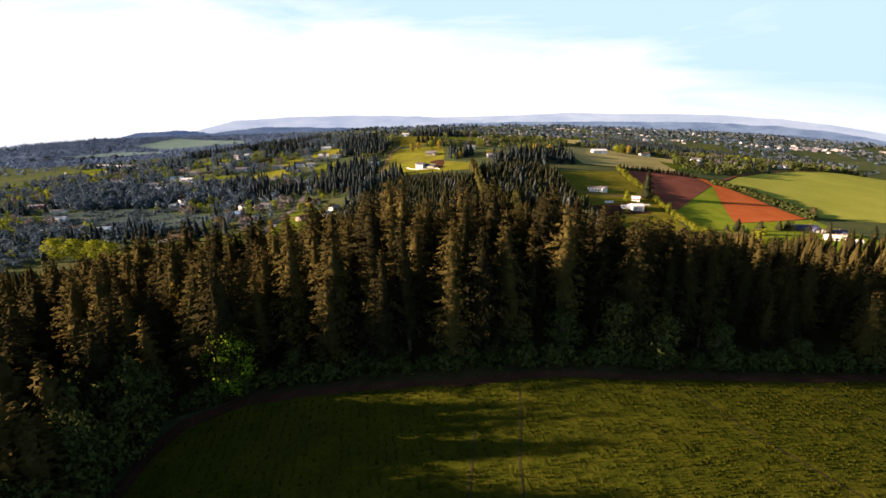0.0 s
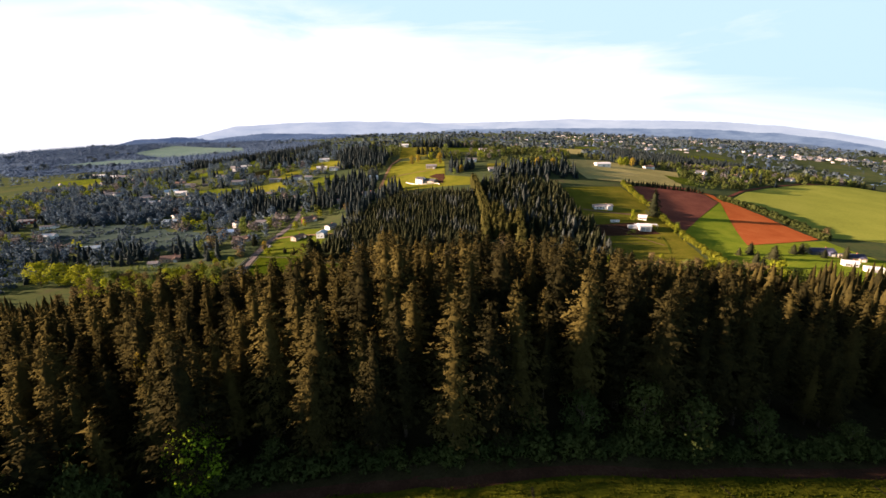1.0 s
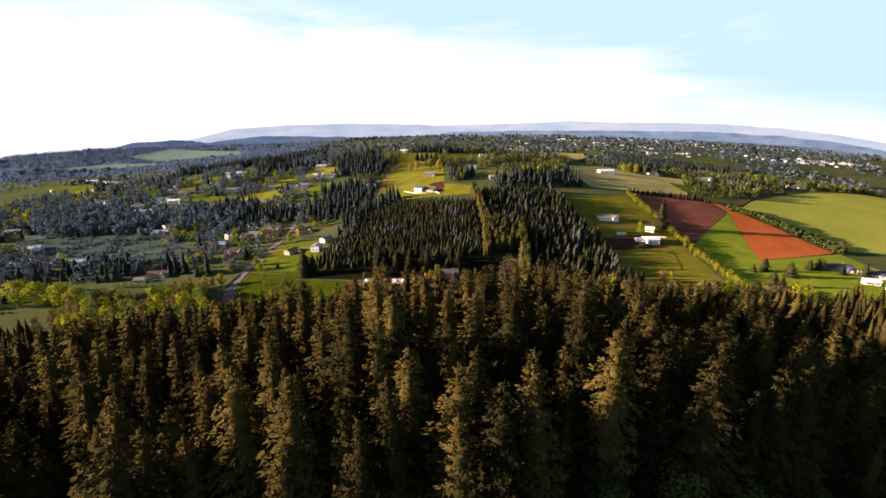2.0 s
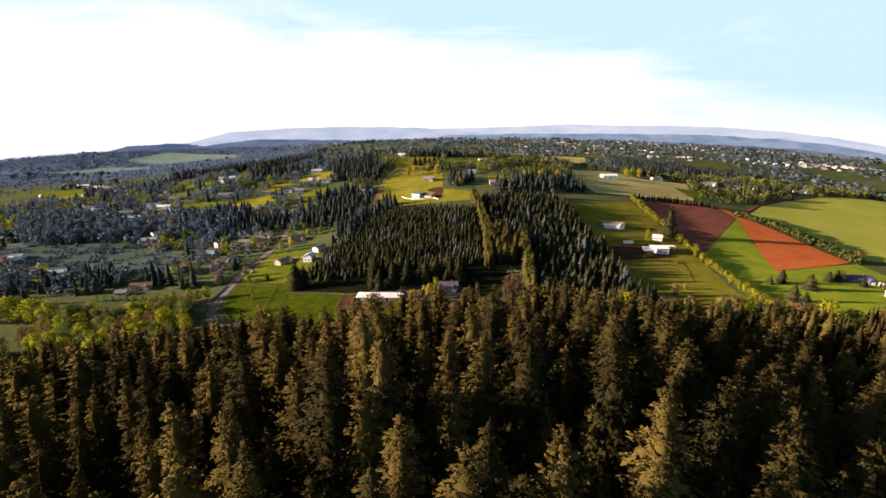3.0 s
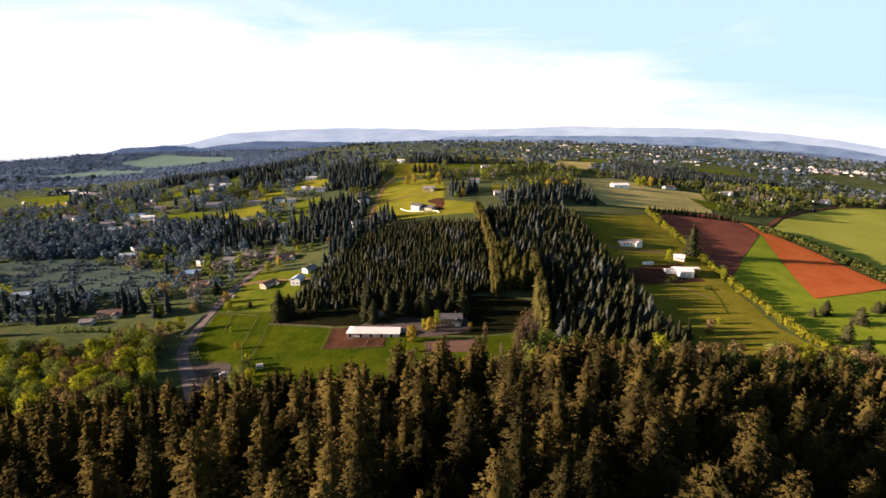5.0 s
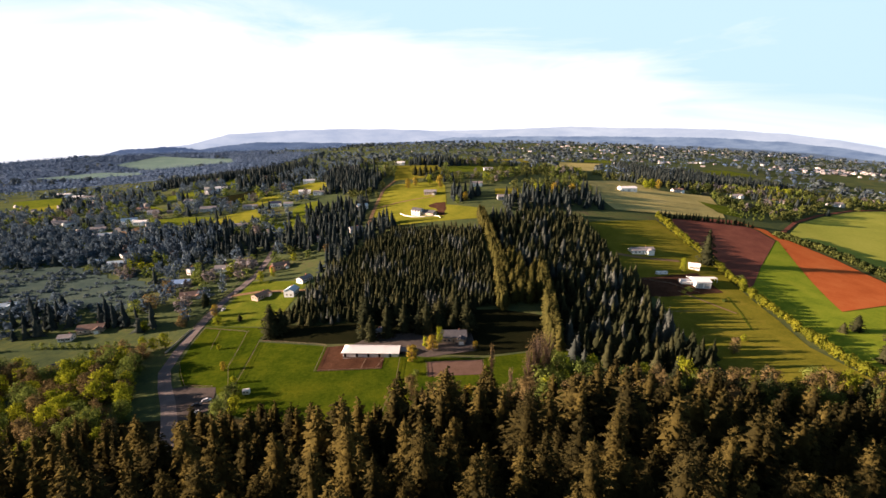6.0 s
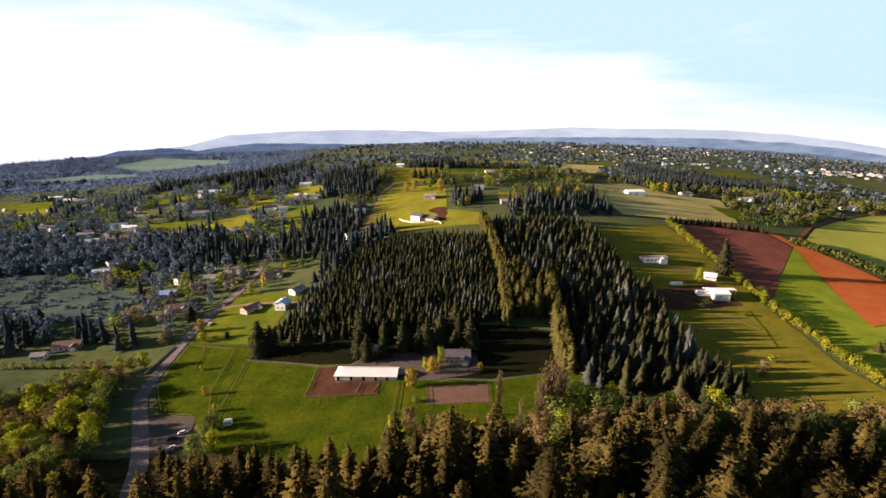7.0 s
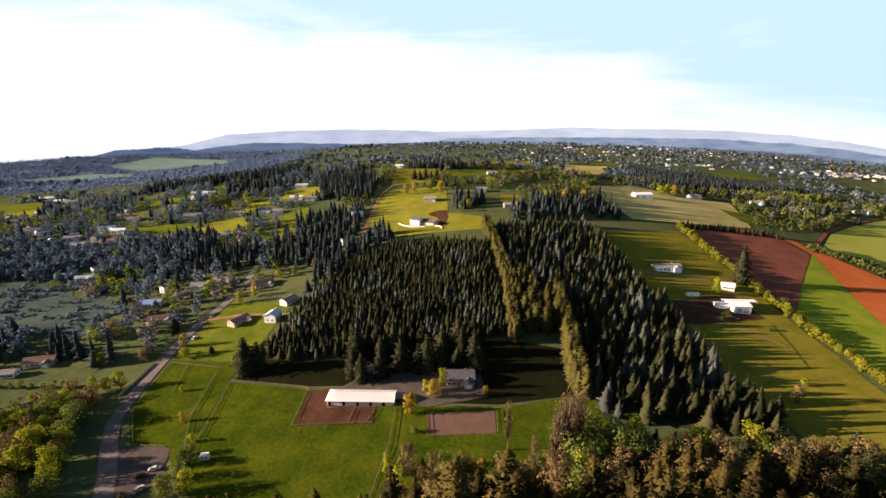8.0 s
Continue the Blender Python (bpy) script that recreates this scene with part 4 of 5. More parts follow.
dens = fuzz(mx, my, 75, 1.0) + 0.55 * fuzz(mx, my, 28, 5.0) + np.where(mx < -180, 0.2, 0.0)
kind_n = fuzz(mx, my, 90, 21.0) + rng.uniform(-0.45, 0.45, len(mx))
wild = dens > -0.10
M = np.stack([mx, my, rng.uniform(0.22, 0.5, len(mx)), rng.uniform(0.45, 0.8, len(mx))], 1)
D = np.stack([mx, my, rng.uniform(0.6, 1.4, len(mx)), rng.uniform(0.8, 1.5, len(mx))], 1)
scatter("wood", GROVEFIR, M[wild & (kind_n > 0.32)], MIDFIRS, "dark conifers between the farms", "woods")
dull = wild & (kind_n <= 0.32) & (kind_n > -0.28)
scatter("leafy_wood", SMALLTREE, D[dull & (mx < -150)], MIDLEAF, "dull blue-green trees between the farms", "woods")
scatter("leafy_wood", SMALLTREE, D[dull & (mx >= -150)], OLIVELEAF, "olive green trees between the farms", "woods")
scatter("spring_wood", SMALLTREE, D[wild & (kind_n <= -0.28) & (kind_n > -0.5)], LEAF, "spring-green trees between the farms", "woods")
scatter("budding_wood", SMALLTREE, D[wild & (kind_n <= -0.5) & (kind_n > -0.76)], BUDS, "grey-brown budding trees between the farms", "woods")
scatter("yellow_wood", SMALLTREE, D[wild & (kind_n <= -0.76)], YELLOW, "yellow-green spring trees between the farms", "woods")

# far woods
FARFIR = [conifer(s, 20, 6, 4, 5, 0, ragged=0.35, fat=2.0, core=0.0) for s in (61, 62)]
FARTREE = [leafy(s, 12, 13, 45, 4.4, 8, 0.1)[1] for s in (63, 64)]
qx, qy = grid_spots(-2000, 2000, 1000, 2700, 29, 0.48, 17)
k = open_ground(qx, qy) & (np.abs(qx) < 0.95 * qy + 100) & (np.hypot(qx, qy - 165) < 2550)
qx, qy = qx[k], qy[k]
dens = fuzz(qx, qy, 160, 1.0) + 0.5 * fuzz(qx, qy, 60, 5.0)
kn = fuzz(qx, qy, 170, 31.0) + rng.uniform(-0.4, 0.4, len(qx))
wild = dens > np.where(qx < -500, -1.2, -0.12)
kn = kn + np.where(qx < -500, 0.5, 0.0)
Q = np.stack([qx, qy, rng.uniform(0.6, 1.2, len(qx)), rng.uniform(0.9, 1.6, len(qx))], 1)
ux, uy = grid_spots(-2000, -480, 1180, 2500, 17, 0.48, 19)
k = inside([(-1150, 1250), (-1900, 1700), (-2150, 2100), (-1900, 2450), (-1300, 2500), (-800, 2400), (-560, 2150), (-520, 1500), (-760, 1300)], ux, uy) & open_ground(ux, uy) & (np.abs(ux) < 0.98 * uy) & (fuzz(ux, uy, 90, 7.0) > -0.3)
ux, uy = ux[k], uy[k]
scatter("ridge_woods", FARFIR, np.stack([ux, uy, rng.uniform(0.45, 1.0, len(ux)), rng.uniform(1.1, 1.9, len(ux))], 1), FARWOOD, "woods on the far ridge, tinted blue as haze", "woods")
scatter("far_woods", FARFIR, Q[wild & (kn > -0.1)], FARWOOD, "far woods tinted blue as haze", "woods")
scatter("far_leafy_woods", FARTREE, Q[wild & (kn <= -0.1)], FARLEAF, "far leafy woods tinted blue-green as haze", "woods")

# single trees
KIND = {}


def grow(kind, mat, label, shapes):
    KIND[kind] = (mat, label, shapes, {})


grow("yellow", YELLOW, "bright yellow-green spring tree with small leaves", [leafy(s, 10, 6.5, 1500, 0.42, 16, 0.14) for s in (71, 72, 73)])
grow("gold", GOLD, "small tree with golden young leaves", [leafy(s, 10, 6.5, 1400, 0.42, 15, 0.16) for s in (74, 75)])
grow("leaf", LEAF, "green spring tree with a rounded crown", [leafy(s, 10, 7.0, 1600, 0.42, 18, 0.08) for s in (76, 77)])
grow("grey", GREY, "dull green broadleaf tree at the forest edge", [leafy(s, 10, 7.5, 1700, 0.44, 18, 0.06) for s in (78, 79)])
grow("tan", TAN, "brown budding tree with bare twigs", [leafy(s, 10, 6.5, 1800, 0.36, 20, 0.08, gaps=0.8) for s in (80, 81, 82)])
grow("maple", MAPLE, "bright green maple at the forest edge", [leafy(76, 10, 7.0, 3200, 0.34, 20, 0.05)])
grow("pink", PINK, "small tree covered in pink blossom", [leafy(s, 10, 8, 500, 0.7, 12, 0.2) for s in (83,)])
ROWSHAPES = [(stem(9.2, 0.16), conifer(s, 10, 2.7, 20, 8, 5, ragged=0.24, bare=0.04, core=0.6, taper=0.66, fat=1.2, fine=1.8)) for s in (88, 89)]
grow("rowfir", ROWGREEN, "olive green conifer of the windbreak", ROWSHAPES)
grow("fir", SPRUCE, "dark green conifer standing alone", [(stem(9.2, 0.16), conifer(s, 10, 2.9, 22, 9, 6, ragged=0.26, bare=0.04, core=0.6, taper=0.8, fat=1.2, fine=1.8)) for s in (84, 85)])


def poplar(seed):
    """A tall bare cottonwood: many upright limbs and thin brown twigs."""
    r = np.random.RandomState(seed)
    wood, (V, T) = leafy(seed, 10, 3.4, 650, 0.17, 30, 0.3, gaps=1.0)
    extra = [wood]
    for i in range(64):
        a, z = r.uniform(0, 6.28), r.uniform(1.0, 6.5)
        d = np.array([math.cos(a), math.sin(a), 0])
        up = r.uniform(1.8, 3.6)
        extra.append(limb((0, 0, z), d * r.uniform(0.5, 1.5) + np.array([0, 0, min(10, z + up)]), 0.075, 0.02))
    return merge(extra), (V, T)


grow("poplar", TAN, "tall bare cottonwood with upright limbs", [poplar(86), poplar(87)])


def tree(kind, x, y, high, wide=1.0):
    mat, label, shapes, made = KIND[kind]
    i = int(abs(x * 7 + y * 3)) % len(shapes)
    turn = (x * 1.7 + y * 0.9) % 6.28
    m = Matrix.LocRotScale((x, y, ground_at(x, y) - 0.1), Euler((0, 0, turn)), None)
    if i not in made:
        made[i] = tree_thing({"fir": "conifer", "rowfir": "conifer", "poplar": "cottonwood"}.get(kind, "broadleaf_tree"), *shapes[i], mat, label, "tree", kind + " trees", 0.3 * i)
        ob = made[i]
    else:
        ob = copy_thing(made[i], m)
    s = high / 10
    ob.matrix_basis = m @ Matrix.Diagonal((s * wide, s * wide, s, 1))


for spot in (
    ("maple", -54, 101, 18, 0.95), ("grey", 58, 111, 16, 1.1), ("grey", 48, 114, 17, 1.0), ("grey", 76, 113, 13, 0.9), ("grey", 33, 113, 13, 1.1), ("leaf", -73, 72, 13, 1.2),
    ("leaf", -80, 60, 12, 1.2), ("gold", -80, 128, 22, 0.6), ("yellow", 138, 117, 9, 0.7), ("grey", 20, 112, 9, 1.1), ("grey", -40, 107, 8, 1.2), ("grey", 100, 114, 9, 1.2),
):
    tree(*spot)
for spot in (
    ("yellow", 106, 303, 18, 0.85), ("tan", 124, 297, 16, 0.75), ("tan", 138, 293, 17, 1.0), ("tan", 152, 290, 16, 1.0), ("yellow", 163, 286, 15, 0.8), ("yellow", 66, 307, 18, 0.85),
    ("leaf", 57, 302, 14, 1.0), ("tan", 80, 301, 15, 1.0), ("tan", 92, 298, 14, 1.0), ("leaf", 100, 293, 13, 1.0), ("poplar", 39, 303, 34, 0.9), ("poplar", 44, 307, 31, 0.9), ("poplar", 35, 301, 27, 0.9),
    ("poplar", 20, 314, 23, 0.55), ("tan", -8, 299, 12, 1.0), ("tan", 2, 297, 13, 0.9), ("gold", 8, 296, 11, 0.8), ("yellow", -25, 304, 9, 1.0), ("tan", -18, 304, 13, 1.1), ("tan", 14, 297, 12, 0.9),
    ("poplar", 27, 300, 17, 0.6), ("tan", 31, 294, 13, 0.9), ("leaf", -3, 292, 13, 1.0), ("leaf", 48, 296, 15, 0.9), ("tan", 72, 296, 15, 1.1), ("tan", 172, 284, 15, 1.0), ("tan", 190, 282, 16, 1.0), ("yellow", 197, 279, 14, 0.9),
):
    tree(*spot)
for spot in (
    ("gold", -20, 342, 10.5, 1.15), ("gold", -9, 353, 10, 1.2), ("yellow", -5, 360, 12, 0.65), ("yellow", -13, 358, 7, 1.1), ("gold", 15, 353, 6, 1.0), ("gold", -53, 378, 7.5, 1.0),
    ("fir", -46, 369, 17, 1.1), ("fir", -37, 373, 18, 1.1), ("fir", -13, 376, 22, 1.1), ("fir", 12, 376, 14, 1.2), ("fir", -4, 380, 13, 1.2), ("fir", -112, 385, 22, 1.5), ("fir", -107, 389, 17, 1.3), ("fir", -144, 411, 5.5, 1.6),
    ("gold", -125, 346, 5.5, 1.1), ("yellow", -112, 330, 4.5, 1.2), ("leaf", -108, 321, 5, 1.5), ("leaf", -17, 328, 3, 2.0), ("yellow", -141, 373, 4, 1.2), ("leaf", -105, 307, 8, 1.4), ("leaf", -104, 297, 9, 1.3), ("grey", -107, 315, 7, 1.5), ("yellow", -98, 300, 9, 1.1),
):
    tree(*spot)
for spot in (
    ("yellow", -179, 381, 11, 1.1), ("yellow", -185, 379, 9, 1.1), ("yellow", -190, 377, 11, 0.9), ("tan", -200, 374, 11, 1.2), ("tan", -208, 371, 10, 1.3), ("tan", -196, 362, 11, 1.2), ("tan", -187, 364, 10, 1.2),
    ("yellow", -214, 367, 9, 0.7), ("tan", -178, 352, 11, 1.2), ("leaf", -174, 340, 11, 1.2), ("yellow", -168, 331, 11, 1.2), ("tan", -161, 319, 12, 1.2), ("yellow", -153, 306, 13, 1.0), ("tan", -172, 318, 12, 1.2),
    ("tan", -182, 330, 12, 1.2), ("tan", -192, 342, 12, 1.2), ("leaf", -147, 297, 12, 1.0), ("yellow", -205, 348, 13, 1.1), ("tan", -218, 343, 12, 1.2), ("yellow", -231, 340, 13, 1.2), ("tan", -246, 344, 12, 1.3),
    ("yellow", -262, 340, 18, 1.3), ("yellow", -278, 345, 20, 1.4), ("yellow", -296, 350, 20, 1.5), ("yellow", -316, 352, 20, 1.5), ("tan", -236, 326, 13, 1.3), ("tan", -215, 322, 13, 1.3), ("tan", -196, 318, 13, 1.3), ("yellow", -178, 303, 13, 1.0),
    ("gold", -166, 421, 10, 0.8), ("yellow", -158, 408, 7, 1.5), ("tan", -184, 410, 9, 1.4), ("tan", -227, 444, 13, 1.5), ("tan", -229, 472, 13, 1.3), ("yellow", -208, 407, 8, 1.2), ("yellow", -155, 479, 10, 1.0), ("fir", -184, 443, 11, 1.6),
    ("pink", -152, 497, 7, 1.0), ("tan", -112, 531, 9, 1.5), ("tan", -190, 425, 8, 1.3), ("yellow", -148, 488, 9, 0.9), ("leaf", -128, 525, 8, 1.2), ("yellow", -140, 520, 8, 1.2),
):
    tree(*spot)
for spot in (
    ("yellow", 171, 359, 5, 1.3), ("tan", 156, 344, 10, 1.1), ("fir", 222, 490, 31, 1.0), ("fir", 251, 375, 11, 1.6), ("fir", 259, 359, 12, 1.9), ("fir", 240, 372, 7, 1.6), ("fir", 300, 384, 10, 1.6),
    ("fir", 292, 382, 9, 1.6), ("leaf", 306, 388, 9, 1.2), ("fir", 310, 372, 8, 1.6), ("fir", 322, 366, 12, 1.3), ("tan", 372, 446, 12, 1.2), ("fir", 225, 330, 13, 1.4), ("fir", 210, 303, 15, 1.4), ("fir", 345, 350, 13, 1.3),
    ("gold", -49, 735, 14, 1.1), ("gold", -6, 722, 18, 0.9), ("gold", -40, 746, 13, 1.0), ("yellow", -20, 748, 15, 1.0), ("fir", -36, 815, 15, 1.5), ("fir", -28, 822, 17, 1.5), ("fir", -20, 812, 14, 1.5), ("fir", -44, 824, 15, 1.5), ("fir", -12, 826, 15, 1.5), ("gold", 24, 650, 11, 1.1), ("gold", 133, 667, 16, 1.2), ("gold", 156, 670, 15, 1.3), ("yellow", 112, 672, 14, 1.2),
    ("yellow", 300, 775, 16, 1.2), ("gold", 318, 790, 15, 1.2), ("yellow", 290, 770, 14, 1.2), ("yellow", 192, 470, 13, 0.7), ("yellow", 226, 445, 8, 1.2), ("leaf", 230, 455, 7, 1.2), ("fir", 140, 512, 10, 1.6), ("leaf", 180, 436, 4, 2.2), ("leaf", 174, 432, 3, 2.0), ("leaf", 197, 420, 2.2, 3.0),
):
    tree(*spot)
# mixed belt at the north foot of the forest, and along the road's west side
BELT = [(-28, 296), (-20, 306), (-2, 300), (24, 298), (44, 312), (66, 312), (90, 306), (120, 303), (170, 293), (215, 286), (215, 272), (130, 277), (60, 281), (-30, 280)]
bx, by = grid_spots(-60, 215, 268, 314, 7.6, 0.45, 61)
brng = np.random.RandomState(62)
for x_, y_ in zip(bx, by):
    if inside(BELT, x_, y_):
        kind_ = brng.choice(["tan", "tan", "leaf", "fir", "fir", "yellow", "grey"], p=[0.2, 0.2, 0.2, 0.14, 0.1, 0.08, 0.08])
        tree(kind_, x_, y_, brng.uniform(11, 19) * (0.72 if x_ < 30 else 1.0), brng.uniform(0.85, 1.2))
WEST = [(-128, 268), (-146, 300), (-160, 322), (-174, 346), (-182, 372), (-220, 368), (-260, 350), (-260, 300), (-160, 262)]
bx, by = grid_spots(-262, -120, 262, 372, 9.5, 0.45, 63)
for x_, y_ in zip(bx, by):
    if inside(WEST, x_, y_) and min(math.hypot(x_ - a, y_ - b) for a, b in HOUSE_SPOTS) > 14:
        kind_ = brng.choice(["tan", "yellow", "leaf"], p=[0.48, 0.34, 0.18])
        tree(kind_, x_, y_, brng.uniform(10, 15), brng.uniform(0.95, 1.3))
for x_, y_ in zip(*grid_spots(-50, 20, 380, 404, 11, 0.48, 64)):
    tree("fir", x_, y_, brng.uniform(8, 19), brng.uniform(1.1, 1.6))
for x_, y_ in zip(*grid_spots(38, 80, 410, 482, 7.0, 0.42, 65)):
    if inside([(42, 412), (66, 414), (76, 452), (50, 480), (45, 470)], x_, y_):
        tree("rowfir", x_, y_, brng.uniform(13, 20), brng.uniform(0.9, 1.2))
ROWTREES = sized(np.array([(-206 - 6.3 * i, 384 + 0.4 * i) for i in range(11)]), 0.4, 0.6, 77)
scatter("garden_row", SMALLTREE, ROWTREES, LEAF, "row of small rounded green trees", "trees", "stuff")
scatter("meadow_scrub", FARBUSH, sized(np.array([(a, b) for a, b in zip(*grid_spots(-480, -238, 445, 575, 6.0, 0.45, 88)) if noise.noise(Vector((a / 22, b / 22, 3))) > -0.05]), 0.25, 0.95, 89, 1.3), MIDLEAF, "low haze-tinted scrub over the rough meadow", "shrubs")
WESTWOOD = [(-495, 570), (-610, 694), (-529, 691), (-397, 644), (-334, 662), (-253, 628), (-240, 565), (-341, 560), (-419, 574)]
vx, vy = grid_spots(-620, -216, 540, 700, 7.5, 0.48, 93)
k = inside(WESTWOOD, vx, vy) & (fuzz(vx, vy, 30, 6.0) > -0.5)
for hx_, hy_ in HOUSE_SPOTS:
    k &= np.hypot(vx - hx_, vy - hy_) > 13
vx, vy = vx[k], vy[k]
scatter("valley_wood", SMALLTREE, np.stack([vx, vy, rng.uniform(0.9, 1.7, len(vx)), rng.uniform(0.8, 1.3, len(vx))], 1), MIDLEAF, "dull green broadleaf wood in the valley, tinted blue as haze", "woods")
scatter("bare_scrub", FARBUSH, sized(np.array([(a, b) for a, b in zip(*grid_spots(-400, -290, 605, 670, 4.5, 0.45, 94)) if inside([(-395, 632), (-388, 666), (-315, 653), (-295, 628), (-319, 619), (-371, 609)], a, b)]), 0.7, 1.3, 95, 1.2), TAN, "brown bare scrub on the valley slope", "shrubs")
scatter("orchard", FARBUSH, sized(np.array([(a, b) for a, b in zip(*grid_spots(330, 430, 630, 735, 7, 0.3, 90)) if inside([(330, 640), (392, 740), (420, 700), (366, 628)], a, b)]), 0.5, 0.9, 91), LEAF, "low orchard bushes", "shrubs")

# ---- buildings ----
PAINT = {
    "white": material("white_siding", [(0.66, 0.66, 0.65), (0.76, 0.76, 0.75), (0.82, 0.82, 0.80)], (3, 0.4), rough=0.6, spec=0.3),
    "pale": material("pale_siding", [(0.50, 0.56, 0.60), (0.58, 0.64, 0.68), (0.64, 0.69, 0.72)], (3, 0.4), rough=0.6, spec=0.3),
    "tan": material("tan_siding", [(0.34, 0.28, 0.21), (0.42, 0.35, 0.27), (0.48, 0.41, 0.33)], (3, 0.4), rough=0.7, spec=0.3),
    "grey": material("grey_siding", [(0.30, 0.31, 0.32), (0.38, 0.39, 0.40), (0.46, 0.46, 0.47)], (3, 0.4), rough=0.7, spec=0.3),
    "red": material("red_siding", [(0.22, 0.04, 0.03), (0.28, 0.055, 0.04), (0.33, 0.08, 0.06)], (3, 0.4), rough=0.7, spec=0.3),
    "navyw": material("navy_siding", [(0.06, 0.07, 0.12), (0.08, 0.10, 0.16), (0.12, 0.13, 0.2)], (3, 0.4), rough=0.6, spec=0.3),
}
ROOF = {
    "white": material("white_metal_roof", [(0.80, 0.81, 0.82), (0.86, 0.87, 0.88), (0.89, 0.90, 0.90)], (5, 0.5), rough=0.45, spec=0.4),
    "grey": material("grey_shingles", [(0.20, 0.20, 0.21), (0.28, 0.27, 0.28), (0.36, 0.35, 0.35)], (3, 0.35), rough=0.85, bump=0.02),
    "slate": material("dark_shingles", [(0.07, 0.075, 0.09), (0.10, 0.105, 0.12), (0.14, 0.14, 0.15)], (3, 0.35), rough=0.8, bump=0.02),
    "brown": material("brown_shingles", [(0.17, 0.12, 0.10), (0.23, 0.165, 0.135), (0.29, 0.21, 0.18)], (3, 0.35), rough=0.85, bump=0.02),
    "blue": material("blue_metal_roof", [(0.20, 0.34, 0.60), (0.26, 0.42, 0.70), (0.32, 0.48, 0.74)], (4, 0.5), rough=0.45, spec=0.4),
    "lightblue": material("light_blue_metal_roof", [(0.42, 0.56, 0.68), (0.50, 0.64, 0.75), (0.56, 0.69, 0.79)], (4, 0.5), rough=0.45, spec=0.4),
    "navy": material("navy_shingles", [(0.05, 0.06, 0.11), (0.075, 0.085, 0.14), (0.10, 0.11, 0.17)], (3, 0.35), rough=0.7, bump=0.02),
}
GLASS = material("window_glass", [(0.02, 0.025, 0.03), (0.03, 0.035, 0.045)], (2, 0.5), rough=0.08, spec=0.6)
DARK = material("painted_dark_opening", [(0.02, 0.018, 0.016), (0.035, 0.03, 0.026)], (1, 0.3))
TRIM = material("white_trim", [(0.72, 0.72, 0.70), (0.80, 0.80, 0.78)], (1, 0.3), rough=0.55)
WOOD = material("weathered_wood", [(0.13, 0.10, 0.075), (0.20, 0.16, 0.12), (0.28, 0.24, 0.19)], (1.5, 0.2), bump=0.01)
PALEWOOD = material("pale_weathered_wood", [(0.34, 0.31, 0.27), (0.42, 0.38, 0.34), (0.50, 0.46, 0.41)], (1.5, 0.2), bump=0.01)
CONCRETE = material("pale_concrete", [(0.55, 0.53, 0.50), (0.66, 0.64, 0.60), (0.74, 0.72, 0.68)], (2, 0.3), bump=0.01)
BRICKRED = material("chimney_brick", [(0.24, 0.11, 0.08), (0.32, 0.15, 0.11)], (0.6, 0.1), bump=0.01)
RUBBER = material("black_rubber", [(0.015, 0.015, 0.015), (0.03, 0.03, 0.03)], (0.3, 0.1))
CARPAINT = {
    "white": material("white_car_paint", [(0.75, 0.76, 0.78), (0.82, 0.83, 0.84)], (1, 0.2), rough=0.25, spec=0.5),
    "dark": material("dark_car_paint", [(0.03, 0.032, 0.04), (0.05, 0.05, 0.06)], (1, 0.2), rough=0.25, spec=0.5),
    "silver": material("silver_car_paint", [(0.40, 0.42, 0.44), (0.50, 0.52, 0.54)], (1, 0.2), rough=0.3, spec=0.5),
}


def part(name, bm, mat, parent, label=""):
    me = bpy.data.meshes.new(name)
    bmesh.ops.recalc_face_normals(bm, faces=bm.faces[:])
    bm.to_mesh(me)
    bm.free()
    me.materials.append(mat)
    ob = new(name, me)
    ob.parent = parent
    return tagged(ob, label)


def boxes(*spans, bevel=0.0):
    """A bmesh of boxes, each (x0, x1, y0, y1, z0, z1)."""
    bm = bmesh.new()
    for x0, x1, y0, y1, z0, z1 in spans:
        v = [bm.verts.new(p) for p in ((x0, y0, z0), (x1, y0, z0), (x1, y1, z0), (x0, y1, z0), (x0, y0, z1), (x1, y0, z1), (x1, y1, z1), (x0, y1, z1))]
        for f in ((0, 3, 2, 1), (4, 5, 6, 7), (0, 1, 5, 4), (1, 2, 6, 5), (2, 3, 7, 6), (3, 0, 4, 7)):
            bm.faces.new([v[i] for i in f])
    if bevel:
        bmesh.ops.bevel(bm, geom=bm.edges[:], offset=bevel, segments=2, affect="EDGES")
    return bm


def gable_walls(l, w, e, rise):
    """A solid house body with gable ends, ridge along x, reaching a little into the ground."""
    bm = bmesh.new()
    x, y = l / 2, w / 2
    prof = ((-y, -1.2), (y, -1.2), (y, e), (0, e + rise), (-y, e))
    a = [bm.verts.new((-x, p, q)) for p, q in prof]
    b = [bm.verts.new((x, p, q)) for p, q in prof]
    bm.faces.new(a)
    bm.faces.new(b[::-1])
    for i in range(5):
        j = (i + 1) % 5
        bm.faces.new((a[i], a[j], b[j], b[i]))
    return bm


